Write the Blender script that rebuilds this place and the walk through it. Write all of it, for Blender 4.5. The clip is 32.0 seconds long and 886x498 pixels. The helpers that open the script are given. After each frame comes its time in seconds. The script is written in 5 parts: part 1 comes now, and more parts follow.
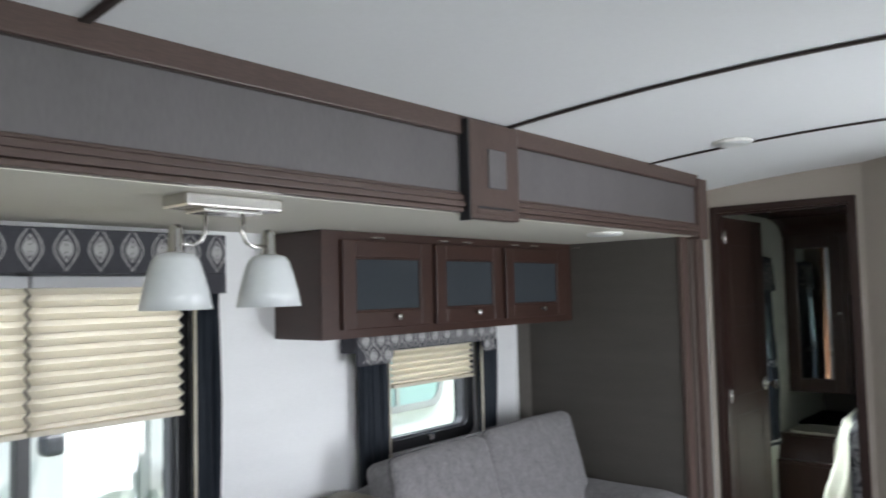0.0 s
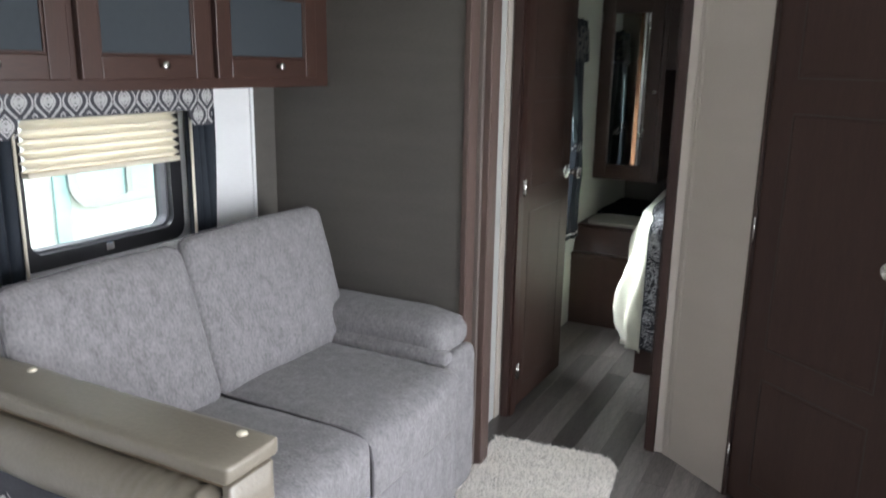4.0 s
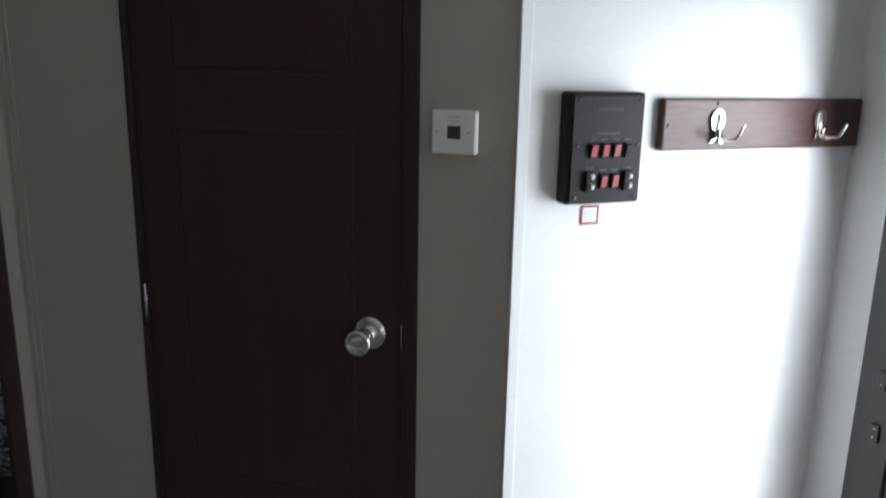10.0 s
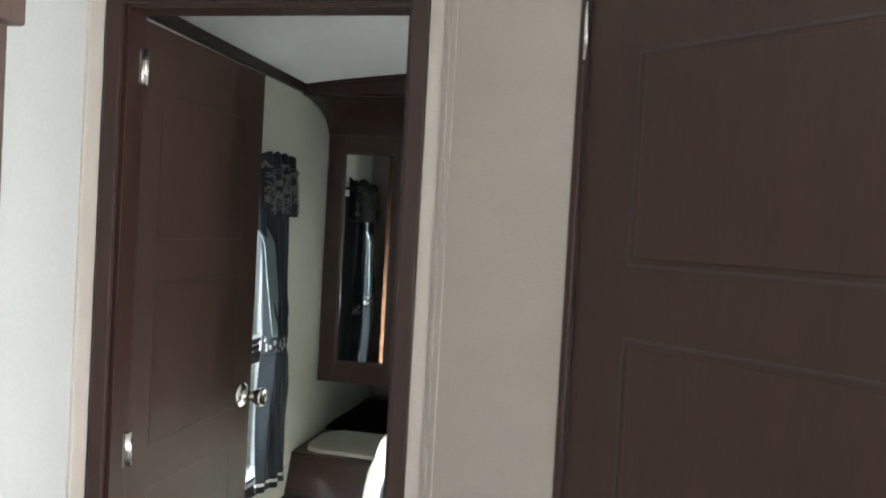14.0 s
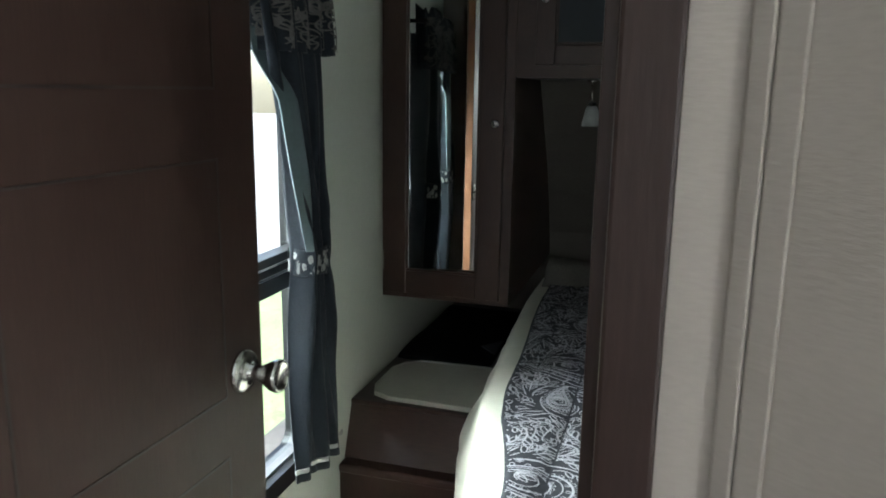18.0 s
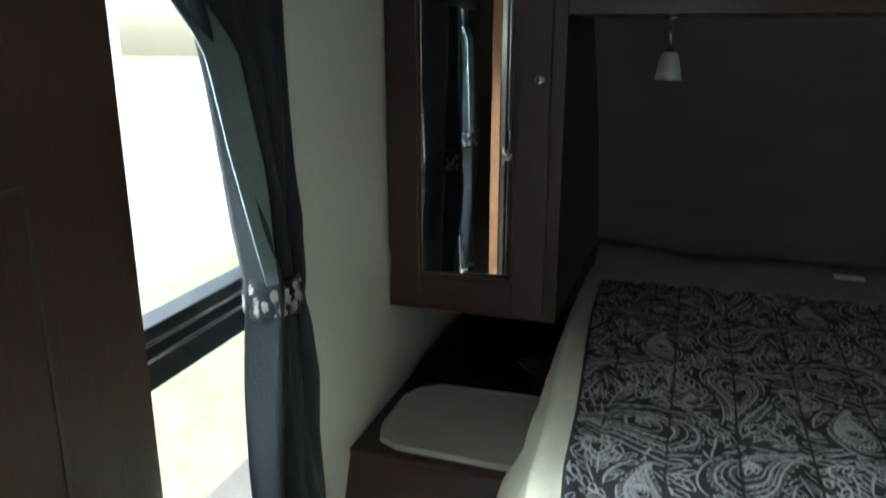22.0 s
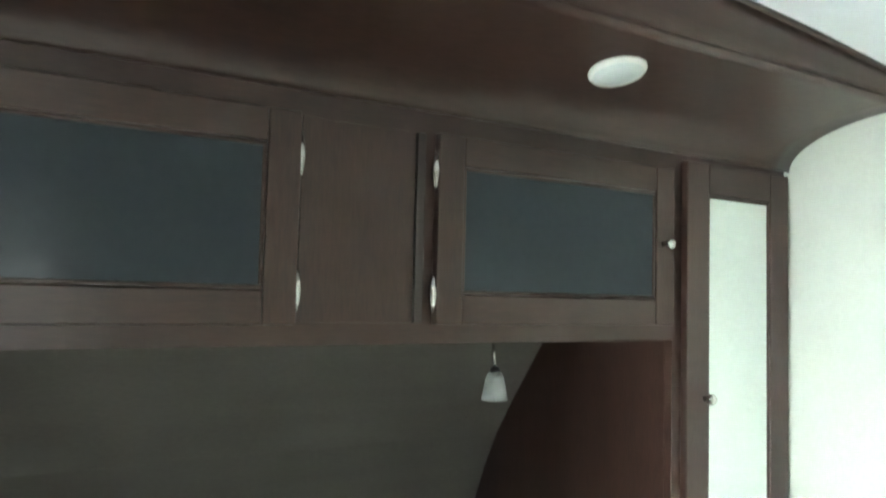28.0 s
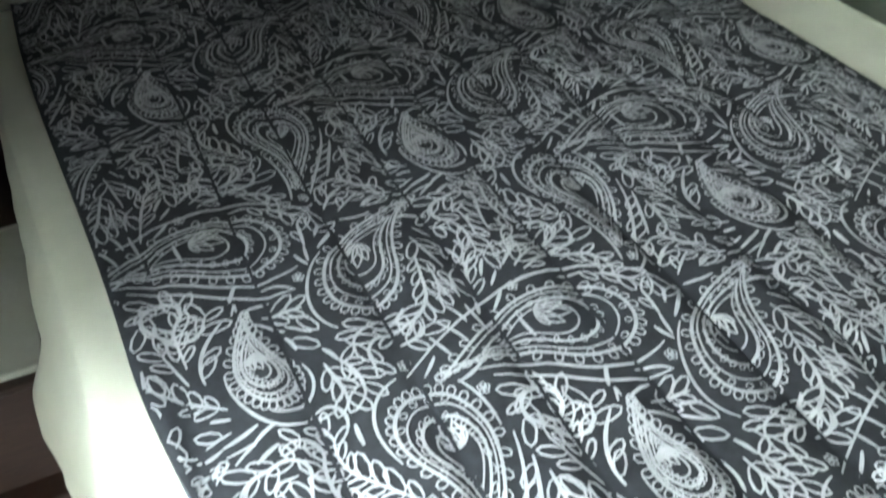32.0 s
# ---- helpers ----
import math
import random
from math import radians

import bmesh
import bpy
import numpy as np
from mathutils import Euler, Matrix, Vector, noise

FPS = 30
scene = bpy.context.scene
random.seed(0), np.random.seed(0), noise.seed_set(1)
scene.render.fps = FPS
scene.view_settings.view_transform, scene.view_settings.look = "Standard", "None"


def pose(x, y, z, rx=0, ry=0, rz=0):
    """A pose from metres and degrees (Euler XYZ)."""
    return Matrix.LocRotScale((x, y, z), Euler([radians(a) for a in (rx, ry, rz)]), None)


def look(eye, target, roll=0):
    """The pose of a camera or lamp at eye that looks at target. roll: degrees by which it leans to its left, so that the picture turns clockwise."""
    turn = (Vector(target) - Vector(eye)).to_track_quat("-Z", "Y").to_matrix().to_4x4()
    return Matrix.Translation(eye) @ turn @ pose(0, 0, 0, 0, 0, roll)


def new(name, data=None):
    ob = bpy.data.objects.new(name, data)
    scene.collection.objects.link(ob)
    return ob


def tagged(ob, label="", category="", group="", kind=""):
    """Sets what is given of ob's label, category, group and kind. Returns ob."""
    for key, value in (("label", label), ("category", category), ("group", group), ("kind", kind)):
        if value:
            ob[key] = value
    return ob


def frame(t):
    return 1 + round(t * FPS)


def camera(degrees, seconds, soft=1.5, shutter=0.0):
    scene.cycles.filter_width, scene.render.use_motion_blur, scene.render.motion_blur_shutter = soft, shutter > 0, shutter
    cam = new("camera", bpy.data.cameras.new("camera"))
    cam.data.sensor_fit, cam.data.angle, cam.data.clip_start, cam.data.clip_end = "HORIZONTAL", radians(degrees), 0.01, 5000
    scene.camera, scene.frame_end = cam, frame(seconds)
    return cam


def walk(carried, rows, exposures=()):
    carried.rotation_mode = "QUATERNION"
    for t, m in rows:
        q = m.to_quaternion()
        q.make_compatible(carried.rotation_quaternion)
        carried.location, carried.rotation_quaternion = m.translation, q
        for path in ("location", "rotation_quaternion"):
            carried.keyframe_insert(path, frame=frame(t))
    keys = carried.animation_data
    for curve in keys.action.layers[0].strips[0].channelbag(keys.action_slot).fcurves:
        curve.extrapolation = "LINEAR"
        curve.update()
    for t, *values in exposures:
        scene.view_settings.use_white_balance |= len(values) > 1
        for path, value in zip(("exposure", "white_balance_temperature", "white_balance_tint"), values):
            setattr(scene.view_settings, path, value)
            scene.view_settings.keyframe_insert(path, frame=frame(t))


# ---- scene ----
cam = camera(60.3, 32.0, soft=1.8, shutter=0.5)
PATH = [
    (0, (0.521, -3.98, 1.621), (-0.773, -2.46, 1.734), -1.4),
    (0.5, (0.42, -3.944, 1.623), (-0.635, -2.247, 1.704), -2.2),
    (1, (0.385, -3.906, 1.6), (-0.446, -2.088, 1.54), -1.4),
    (1.5, (0.38, -3.775, 1.582), (-0.448, -1.958, 1.46), 0.2),
    (2, (0.376, -3.597, 1.594), (-0.54, -1.824, 1.461), 2.2),
    (2.5, (0.325, -3.462, 1.571), (-0.621, -1.711, 1.378), 1.7),
    (3, (0.238, -3.304, 1.56), (-0.663, -1.532, 1.337), 1.6),
    (3.5, (0.172, -3.171, 1.552), (-0.665, -1.379, 1.252), 1.2),
    (4, (0.226, -2.978, 1.546), (-0.669, -1.251, 1.077), 1.0),
    (4.5, (0.241, -2.807, 1.543), (-0.723, -1.158, 0.949), 2.1),
    (6.5, (0.089, -2.326, 1.476), (-0.664, -0.676, 0.632), -1.4),
    (7, (0.112, -2.185, 1.483), (-0.5, -0.449, 0.699), -0.4),
    (7.5, (0.114, -2.115, 1.5), (-0.352, -0.307, 0.782), -0.9),
    (8, (0.06, -2.059, 1.504), (-0.154, -0.184, 0.843), -0.7),
    (8.5, (0.012, -2.025, 1.505), (0.078, -0.125, 0.883), -0.4),
    (9, (-0.002, -1.999, 1.502), (0.363, -0.118, 0.928), -0.0),
    (9.5, (0.025, -1.977, 1.52), (0.59, -0.142, 0.96), 0.4),
    (10, (0.04, -1.983, 1.548), (0.723, -0.163, 1.079), 1.1),
    (10.5, (0.028, -1.984, 1.547), (0.772, -0.144, 1.304), 1.4),
    (11, (0.037, -1.992, 1.576), (0.787, -0.141, 1.468), 1.6),
    (11.5, (0.015, -2.0, 1.579), (0.715, -0.127, 1.629), 1.5),
    (12, (-0.015, -1.97, 1.551), (0.61, -0.082, 1.765), 1.2),
    (12.5, (-0.003, -1.885, 1.552), (0.361, 0.074, 1.725), 0.6),
    (13, (0.033, -1.731, 1.571), (0.138, 0.263, 1.678), 0.8),
    (13.5, (0.057, -1.607, 1.572), (-0.146, 0.381, 1.647), 2.4),
    (14, (0.035, -1.438, 1.562), (-0.37, 0.52, 1.51), 3.2),
    (14.5, (-0.026, -1.282, 1.559), (-0.479, 0.665, 1.499), 2.5),
    (15, (-0.06, -1.167, 1.555), (-0.539, 0.772, 1.451), 2.0),
    (15.5, (-0.082, -1.031, 1.559), (-0.65, 0.877, 1.374), 2.7),
    (17.5, (-0.288, -0.568, 1.52), (-0.849, 1.319, 1.169), 0.7),
    (18, (-0.314, -0.437, 1.506), (-0.872, 1.44, 1.095), 0.9),
    (18.5, (-0.332, -0.28, 1.517), (-0.971, 1.552, 1.03), 2.1),
    (19, (-0.386, -0.164, 1.482), (-1.085, 1.586, 0.801), 3.1),
    (19.5, (-0.428, -0.095, 1.497), (-1.065, 1.594, 0.636), 2.9),
    (20, (-0.456, -0.013, 1.484), (-0.978, 1.644, 0.494), 0.0),
    (20.5, (-0.475, 0.05, 1.497), (-0.993, 1.704, 0.5), -0.7),
    (21, (-0.485, 0.077, 1.493), (-1.013, 1.817, 0.66), -0.7),
    (21.5, (-0.497, 0.112, 1.502), (-1.07, 1.884, 0.771), -1.0),
    (22, (-0.499, 0.125, 1.511), (-1.091, 1.953, 0.957), -0.0),
    (22.5, (-0.508, 0.136, 1.522), (-1.11, 2.001, 1.122), 0.3),
    (23, (-0.515, 0.165, 1.539), (-1.039, 2.074, 1.253), 0.9),
    (23.5, (-0.517, 0.255, 1.555), (-0.987, 2.195, 1.436), 1.0),
    (24, (-0.516, 0.293, 1.595), (-0.87, 2.26, 1.665), 2.8),
    (24.5, (-0.524, 0.302, 1.611), (-0.738, 2.275, 1.862), 3.2),
    (25, (-0.522, 0.308, 1.59), (-0.547, 2.262, 2.016), 2.6),
    (25.5, (-0.516, 0.334, 1.6), (-0.368, 2.288, 2.001), 2.2),
    (27.5, (-0.565, 0.524, 1.617), (0.313, 2.297, 1.904), 0.6),
    (28, (-0.573, 0.577, 1.629), (0.475, 2.276, 1.748), 1.4),
    (28.5, (-0.588, 0.619, 1.621), (0.455, 2.323, 1.524), 0.6),
    (29, (-0.59, 0.637, 1.619), (0.424, 2.326, 1.272), 0.7),
    (29.5, (-0.585, 0.649, 1.608), (0.344, 2.333, 1.06), -0.4),
    (30, (-0.585, 0.629, 1.58), (0.255, 2.31, 0.895), -0.8),
    (30.5, (-0.575, 0.646, 1.556), (0.214, 2.285, 0.725), -0.7),
    (31, (-0.572, 0.648, 1.55), (0.191, 2.19, 0.531), 0.5),
    (31.5, (-0.574, 0.658, 1.527), (0.143, 2.071, 0.307), 1.1),
    (32, (-0.576, 0.663, 1.511), (0.069, 1.944, 0.116), 0.7),
]
EXPOSURES = [
    (0, 0.42, 6250, 13), (0.6, 0.9, 6250, 13), (1.2, 1.17, 6200, 13), (3, 1.08, 6300, 14), (4.5, 1.08, 6300, 13), (7, 1.45, 6300, 11), (8, 1.85, 6200, 11), (9, 1.5, 6350, 10), (9.6, 0.6, 6300, 11), (10.2, -0.8, 6150, 12), (12, -0.9, 6150, 12),
    (12.6, 0.8, 6350, 11), (13, 1.55, 6350, 11), (14, 1.75, 6450, 12), (15.5, 1.45, 6350, 10), (17.5, 1.15, 6250, 9), (18.2, 0.95, 6200, 9), (19, 0.72, 6050, 9), (20, 0.9, 6250, 1), (21, 1.3, 6400, 2),
    (22.5, 0.95, 6150, 8), (23.2, 0.9, 6100, 8), (24, 2.2, 6200, 7), (24.6, 2.8, 6450, 4), (25.0, 3.2, 6400, 4), (25.5, 3.3, 6400, 3), (28, 3.0, 6300, 4), (29, 3.08, 6200, 6), (30, 3.2, 6300, 7), (31, 3.25, 6250, 6), (32, 2.2, 6250, 5),
]
walk(cam, [(t, look(eye, target, roll)) for t, eye, target, roll in PATH], EXPOSURES)

# ---- world and lights ----
world = bpy.data.worlds.new("sky_world")
scene.world = world
world.use_nodes = True
wn = world.node_tree
sky = wn.nodes.new("ShaderNodeTexSky")
sky.sky_type, sky.sun_disc = "NISHITA", False
sky.sun_elevation, sky.sun_rotation = radians(56), radians(27)
wn.links.new(sky.outputs[0], wn.nodes["Background"].inputs[0])
wn.nodes["Background"].inputs[1].default_value = 0.15
sun = bpy.data.lights.new("sun", "SUN")
sun.energy, sun.angle, sun.color = 5.0, radians(1.0), (1.0, 0.96, 0.9)
new("sun", sun).matrix_world = look((3, 6, 10), (0, 0, 0))


def window_light(name, x, y, z, w, h, target, watts, colour=(0.93, 0.97, 1.0)):
    """An area lamp for the daylight of an opening, known or added."""
    d = bpy.data.lights.new(name, "AREA")
    d.shape, d.size, d.size_y, d.energy, d.color = "RECTANGLE", w, h, watts, colour
    ob = new(name, d)
    ob.matrix_world = look((x, y, z), target)
    return ob


window_light("entry_daylight", 1.56, -1.22, 0.84, 0.66, 1.5, (0, -1.22, 0.4), 50)
window_light("entry_sky", 2.9, -3.8, 2.1, 1.4, 1.4, (1.2, -0.6, 1.3), 165)
window_light("dinette_daylight", -2.7, -3.2, 2.15, 1.2, 0.7, (-0.6, -3.0, 0.9), 13)
window_light("sofa_daylight", -2.35, -1.38, 1.85, 0.6, 0.5, (-1.2, -1.42, 0.8), 7)
# two added fill lamps, at kitchen and rear openings that are never in view
window_light("kitchen_fill", 1.55, -3.6, 1.4, 0.9, 0.6, (0, -3.6, 1.2), 9)
window_light("rear_fill", 0.3, -6.25, 1.4, 1.2, 0.7, (0.3, 0, 1.2), 9)
window_light("bed_window_daylight", -1.95, 0.85, 2.1, 1.3, 0.9, (-0.2, 1.0, 0.75), 50, (0.92, 1.0, 0.98))
window_light("bed_window_yard_daylight", -2.3, 1.10, 1.15, 1.70, 1.35, (1.16, 0.95, 1.25), 92, (0.92, 1.0, 0.98))



# ---- materials ----
def mat(name, colour, rough=0.6, metal=0.0, vary=0.12, scale=6.0, bump=0.0, bscale=60.0, stretch=(1, 1, 1), spec=0.5, sheen=0.0):
    m = bpy.data.materials.new(name)
    m.use_nodes = True
    nt = m.node_tree
    b = nt.nodes["Principled BSDF"]
    b.inputs["Roughness"].default_value, b.inputs["Metallic"].default_value = rough, metal
    b.inputs["Specular IOR Level"].default_value = spec
    if sheen:
        b.inputs["Sheen Weight"].default_value = sheen
    tc, mp = nt.nodes.new("ShaderNodeTexCoord"), nt.nodes.new("ShaderNodeMapping")
    mp.inputs["Scale"].default_value = stretch
    nt.links.new(tc.outputs["Object"], mp.inputs[0])
    n1, n2 = nt.nodes.new("ShaderNodeTexNoise"), nt.nodes.new("ShaderNodeTexNoise")
    n1.inputs["Scale"].default_value, n1.inputs["Detail"].default_value = scale, 3
    n2.inputs["Scale"].default_value, n2.inputs["Detail"].default_value = bscale, 4
    nt.links.new(mp.outputs[0], n1.inputs[0]), nt.links.new(mp.outputs[0], n2.inputs[0])
    ramp = nt.nodes.new("ShaderNodeValToRGB")
    c = np.array(colour)
    ramp.color_ramp.elements[0].position, ramp.color_ramp.elements[1].position = 0.3, 0.7
    ramp.color_ramp.elements[0].color = (*np.clip(c * (1 - vary), 0, 1), 1)
    ramp.color_ramp.elements[1].color = (*np.clip(c * (1 + vary), 0, 1), 1)
    mixn = nt.nodes.new("ShaderNodeMath")
    mixn.operation = "MULTIPLY_ADD"
    nt.links.new(n2.outputs[0], mixn.inputs[0])
    mixn.inputs[1].default_value = 0.6
    sub = nt.nodes.new("ShaderNodeMath")
    sub.operation = "MULTIPLY"
    sub.inputs[1].default_value = 0.4
    nt.links.new(n1.outputs[0], sub.inputs[0]), nt.links.new(sub.outputs[0], mixn.inputs[2])
    nt.links.new(mixn.outputs[0], ramp.inputs[0]), nt.links.new(ramp.outputs[0], b.inputs["Base Color"])
    if bump:
        bp = nt.nodes.new("ShaderNodeBump")
        bp.inputs["Strength"].default_value, bp.inputs["Distance"].default_value = bump, 0.004
        nt.links.new(n2.outputs[0], bp.inputs["Height"]), nt.links.new(bp.outputs[0], b.inputs["Normal"])
    return m


M_BEIGE = mat("beige_wallpaper", (0.42, 0.37, 0.32), 0.7, vary=0.06, scale=3, bump=0.15, bscale=90, stretch=(1, 1, 4))
M_WHITE = mat("white_wall_panel", (0.72, 0.72, 0.72), 0.55, vary=0.04, scale=3, bump=0.05, bscale=50, stretch=(0.7, 0.7, 6))
M_STUB = mat("pale_grey_wallpaper", (0.41, 0.41, 0.39), 0.6, vary=0.05, scale=3, bump=0.1, bscale=110)
M_BEDWALL = mat("pale_green_grey_wall", (0.55, 0.56, 0.50), 0.6, vary=0.04, scale=2, bump=0.1, bscale=100)
M_TAUPE = mat("taupe_slide_panel", (0.083, 0.075, 0.067), 0.6, vary=0.14, scale=3, bump=0.1, bscale=70, stretch=(1, 1, 6), spec=0.3)
M_FRONT = mat("dark_front_panel", (0.132, 0.119, 0.104), 0.6, vary=0.14, scale=3, bump=0.1, bscale=70, stretch=(1, 1, 6), spec=0.3)
M_FASCIA = mat("grey_fascia_vinyl", (0.112, 0.102, 0.103), 0.42, vary=0.14, scale=4, bump=0.04, bscale=60, stretch=(1, 2.5, 0.6), spec=0.45)
M_CEIL = mat("white_ceiling_board", (0.78, 0.79, 0.80), 0.6, vary=0.02, scale=2)
M_SLIDECEIL = mat("cream_slide_ceiling", (0.62, 0.60, 0.53), 0.6, vary=0.03, scale=2)
M_WOOD = mat("dark_brown_wood", (0.041, 0.0195, 0.0145), 0.37, vary=0.30, scale=3, bump=0.12, bscale=45, stretch=(6, 6, 0.7), spec=0.5)
M_WOODH = mat("dark_brown_wood_level", (0.041, 0.0195, 0.0145), 0.37, vary=0.30, scale=3, bump=0.12, bscale=45, stretch=(0.7, 0.7, 6), spec=0.5)
M_TRIM = mat("brown_trim_wood", (0.080, 0.053, 0.045), 0.42, vary=0.25, scale=3, bump=0.15, bscale=50, stretch=(0.6, 0.6, 6), spec=0.35)
M_TRIMV = mat("brown_trim_upright", (0.080, 0.053, 0.045), 0.42, vary=0.25, scale=3, bump=0.15, bscale=50, stretch=(6, 6, 0.6), spec=0.35)
M_DOOR = mat("espresso_door_skin", (0.044, 0.024, 0.019), 0.5, vary=0.18, scale=2, bump=0.15, bscale=35, stretch=(9, 9, 0.6), spec=0.24)
M_SOFA = mat("grey_sofa_tweed", (0.168, 0.159, 0.162), 0.95, vary=0.38, scale=32, bump=0.8, bscale=130, stretch=(1, 1, 0.6), sheen=0.15)
M_SOFASEAM = mat("dark_sofa_seam", (0.075, 0.070, 0.073), 0.95, vary=0.2, scale=40, bump=0.3, bscale=200)
M_VINYL = mat("tan_bench_vinyl", (0.160, 0.138, 0.107), 0.36, vary=0.10, scale=5, bump=0.2, bscale=120)
M_SHEET = mat("cream_sheet", (0.66, 0.64, 0.53), 0.85, vary=0.07, scale=6, bump=0.35, bscale=16, sheen=0.2)
M_QUILT = mat("dark_paisley_quilt", (0.026, 0.027, 0.034), 0.9, vary=0.4, scale=14, bump=0.2, bscale=60)
M_BLACK = mat("black_window_frame", (0.012, 0.012, 0.014), 0.35, vary=0.2)
M_CURTAIN = mat("navy_curtain", (0.011, 0.015, 0.022), 0.7, vary=0.25, scale=20, bump=0.25, bscale=200, spec=0.25, sheen=0.06)
# lining whose pale colour includes the daylight glowing through the curtain edge
M_LINING = mat("daylit_curtain_lining", (0.10, 0.135, 0.145), 0.8, vary=0.1, scale=20, bump=0.1, bscale=120)
M_GREYGLASS = mat("smoky_cabinet_glass", (0.043, 0.049, 0.055), 0.16, vary=0.05, scale=2, spec=0.10)
M_CHROME = mat("brushed_nickel", (0.62, 0.60, 0.57), 0.22, metal=1.0, vary=0.04)
M_SHADEGREY = mat("frosted_grey_glass", (0.36, 0.38, 0.37), 0.35, vary=0.04)
M_TIEPRINT = mat("dull_leaf_print", (0.24, 0.24, 0.24), 0.9, vary=0.15, scale=40)
M_LAMPGLASS = mat("frosted_white_glass", (0.62, 0.64, 0.64), 0.3, vary=0.03)
M_FLOOR = mat("grey_wood_vinyl", (0.13, 0.115, 0.105), 0.38, vary=0.3, scale=3, bump=0.08, bscale=30, stretch=(6, 0.8, 1))
M_RUG = mat("shaggy_cream_rug", (0.55, 0.52, 0.47), 1.0, vary=0.3, scale=30, bump=1.0, bscale=180)
M_PLASTIC = mat("white_plastic", (0.75, 0.74, 0.71), 0.4, vary=0.02)
M_DARKPLASTIC = mat("black_panel_plastic", (0.010, 0.010, 0.012), 0.5, vary=0.2, spec=0.22)
# black put in for the shaded recess at the back of the nightstand
M_MATBLACK = mat("matte_black_recess", (0.006, 0.006, 0.007), 0.95, vary=0.2, scale=14, bump=0.3, bscale=200, spec=0.1)
M_DIMGREY = mat("dim_grey_mark", (0.09, 0.09, 0.10), 0.5, vary=0.1)
M_GRASS = mat("grass_ground", (0.36, 0.46, 0.22), 0.9, vary=0.35, scale=3, bump=0.5, bscale=20)

M_SURROUND = mat("taupe_door_surround", (0.25, 0.215, 0.185), 0.5, vary=0.1, scale=4, bump=0.05, bscale=60)
M_TRIM2 = mat("taupe_trim_upright", (0.105, 0.084, 0.074), 0.5, vary=0.18, scale=3, bump=0.1, bscale=50, stretch=(6, 6, 0.6), spec=0.35)
M_DOORTRIM = mat("dark_door_casing", (0.034, 0.018, 0.0145), 0.45, vary=0.2, scale=3, bump=0.1, bscale=40, stretch=(6, 6, 0.7), spec=0.3)
M_REDWOOD = mat("reddish_jamb_wood", (0.030, 0.013, 0.010), 0.4, vary=0.2, scale=3, bump=0.1, bscale=40, stretch=(6, 6, 0.7), spec=0.3)
M_ORANGE = mat("orange_door_edge", (0.21, 0.088, 0.042), 0.55, vary=0.25, scale=4, bump=0.1, bscale=40, stretch=(6, 6, 0.7))
M_SEAM = mat("dark_seam_strip", (0.028, 0.018, 0.016), 0.5, vary=0.2)
M_VINYLPALE = mat("pale_vinyl_trim", (0.55, 0.50, 0.40), 0.5, vary=0.06)
M_VINYLDARK = mat("brown_vinyl_piping", (0.12, 0.085, 0.055), 0.5, vary=0.1)
M_CHARCOAL = mat("charcoal_fabric", (0.048, 0.048, 0.056), 0.95, vary=0.25, scale=20, bump=0.4, bscale=260)
M_PRINT = mat("pale_grey_print", (0.40, 0.39, 0.385), 0.9, vary=0.12, scale=30)
M_PRINTDIM = mat("dim_grey_print", (0.105, 0.10, 0.095), 0.9, vary=0.3, scale=30)
M_PAISLEY = mat("grey_paisley_ink", (0.42, 0.41, 0.44), 0.9, vary=0.28, scale=9, bscale=40)
M_FOLD = mat("grey_beige_blanket", (0.18, 0.168, 0.15), 0.95, vary=0.2, scale=9, bump=0.5, bscale=120)
M_TRAY = mat("pale_tray_laminate", (0.43, 0.42, 0.37), 0.5, vary=0.05, scale=8)
M_GREYPL = mat("grey_plastic", (0.42, 0.42, 0.43), 0.5, vary=0.05)
M_RED = mat("red_plastic", (0.26, 0.012, 0.024), 0.35, vary=0.08)
M_WOODRACK = mat("brown_rack_wood", (0.066, 0.029, 0.026), 0.33, vary=0.3, scale=3, bump=0.1, bscale=40, stretch=(0.7, 6, 6), spec=0.35)
M_CONCRETE = mat("pale_concrete", (0.55, 0.54, 0.51), 0.9, vary=0.1, scale=1, bump=0.2, bscale=12)
M_TRAILER = mat("white_fibreglass", (0.78, 0.79, 0.79), 0.35, vary=0.02, scale=1)
M_TEAL = mat("teal_tinted_window", (0.40, 0.58, 0.57), 0.2, vary=0.05)
M_RUGPILE = mat("cream_rug_pile", (0.78, 0.74, 0.68), 1.0, vary=0.22, scale=40, bscale=160)

# pleated cloth that lets daylight glow through
M_BLIND = bpy.data.materials.new("cream_blind_cloth")
M_BLIND.use_nodes = True
bt = M_BLIND.node_tree
bb = bt.nodes["Principled BSDF"]
bb.inputs["Base Color"].default_value, bb.inputs["Roughness"].default_value = (0.82, 0.785, 0.71, 1), 0.9
tl = bt.nodes.new("ShaderNodeBsdfTranslucent")
tl.inputs[0].default_value = (0.90, 0.86, 0.78, 1)
mx = bt.nodes.new("ShaderNodeMixShader")
mx.inputs[0].default_value = 0.64
bn = bt.nodes.new("ShaderNodeTexNoise")
bn.inputs["Scale"].default_value = 300
bu = bt.nodes.new("ShaderNodeBump")
bu.inputs["Strength"].default_value = 0.2
bt.links.new(bn.outputs[0], bu.inputs["Height"]), bt.links.new(bu.outputs[0], bb.inputs["Normal"])
bt.links.new(bb.outputs[0], mx.inputs[1]), bt.links.new(tl.outputs[0], mx.inputs[2])
bt.links.new(mx.outputs[0], bt.nodes["Material Output"].inputs[0])

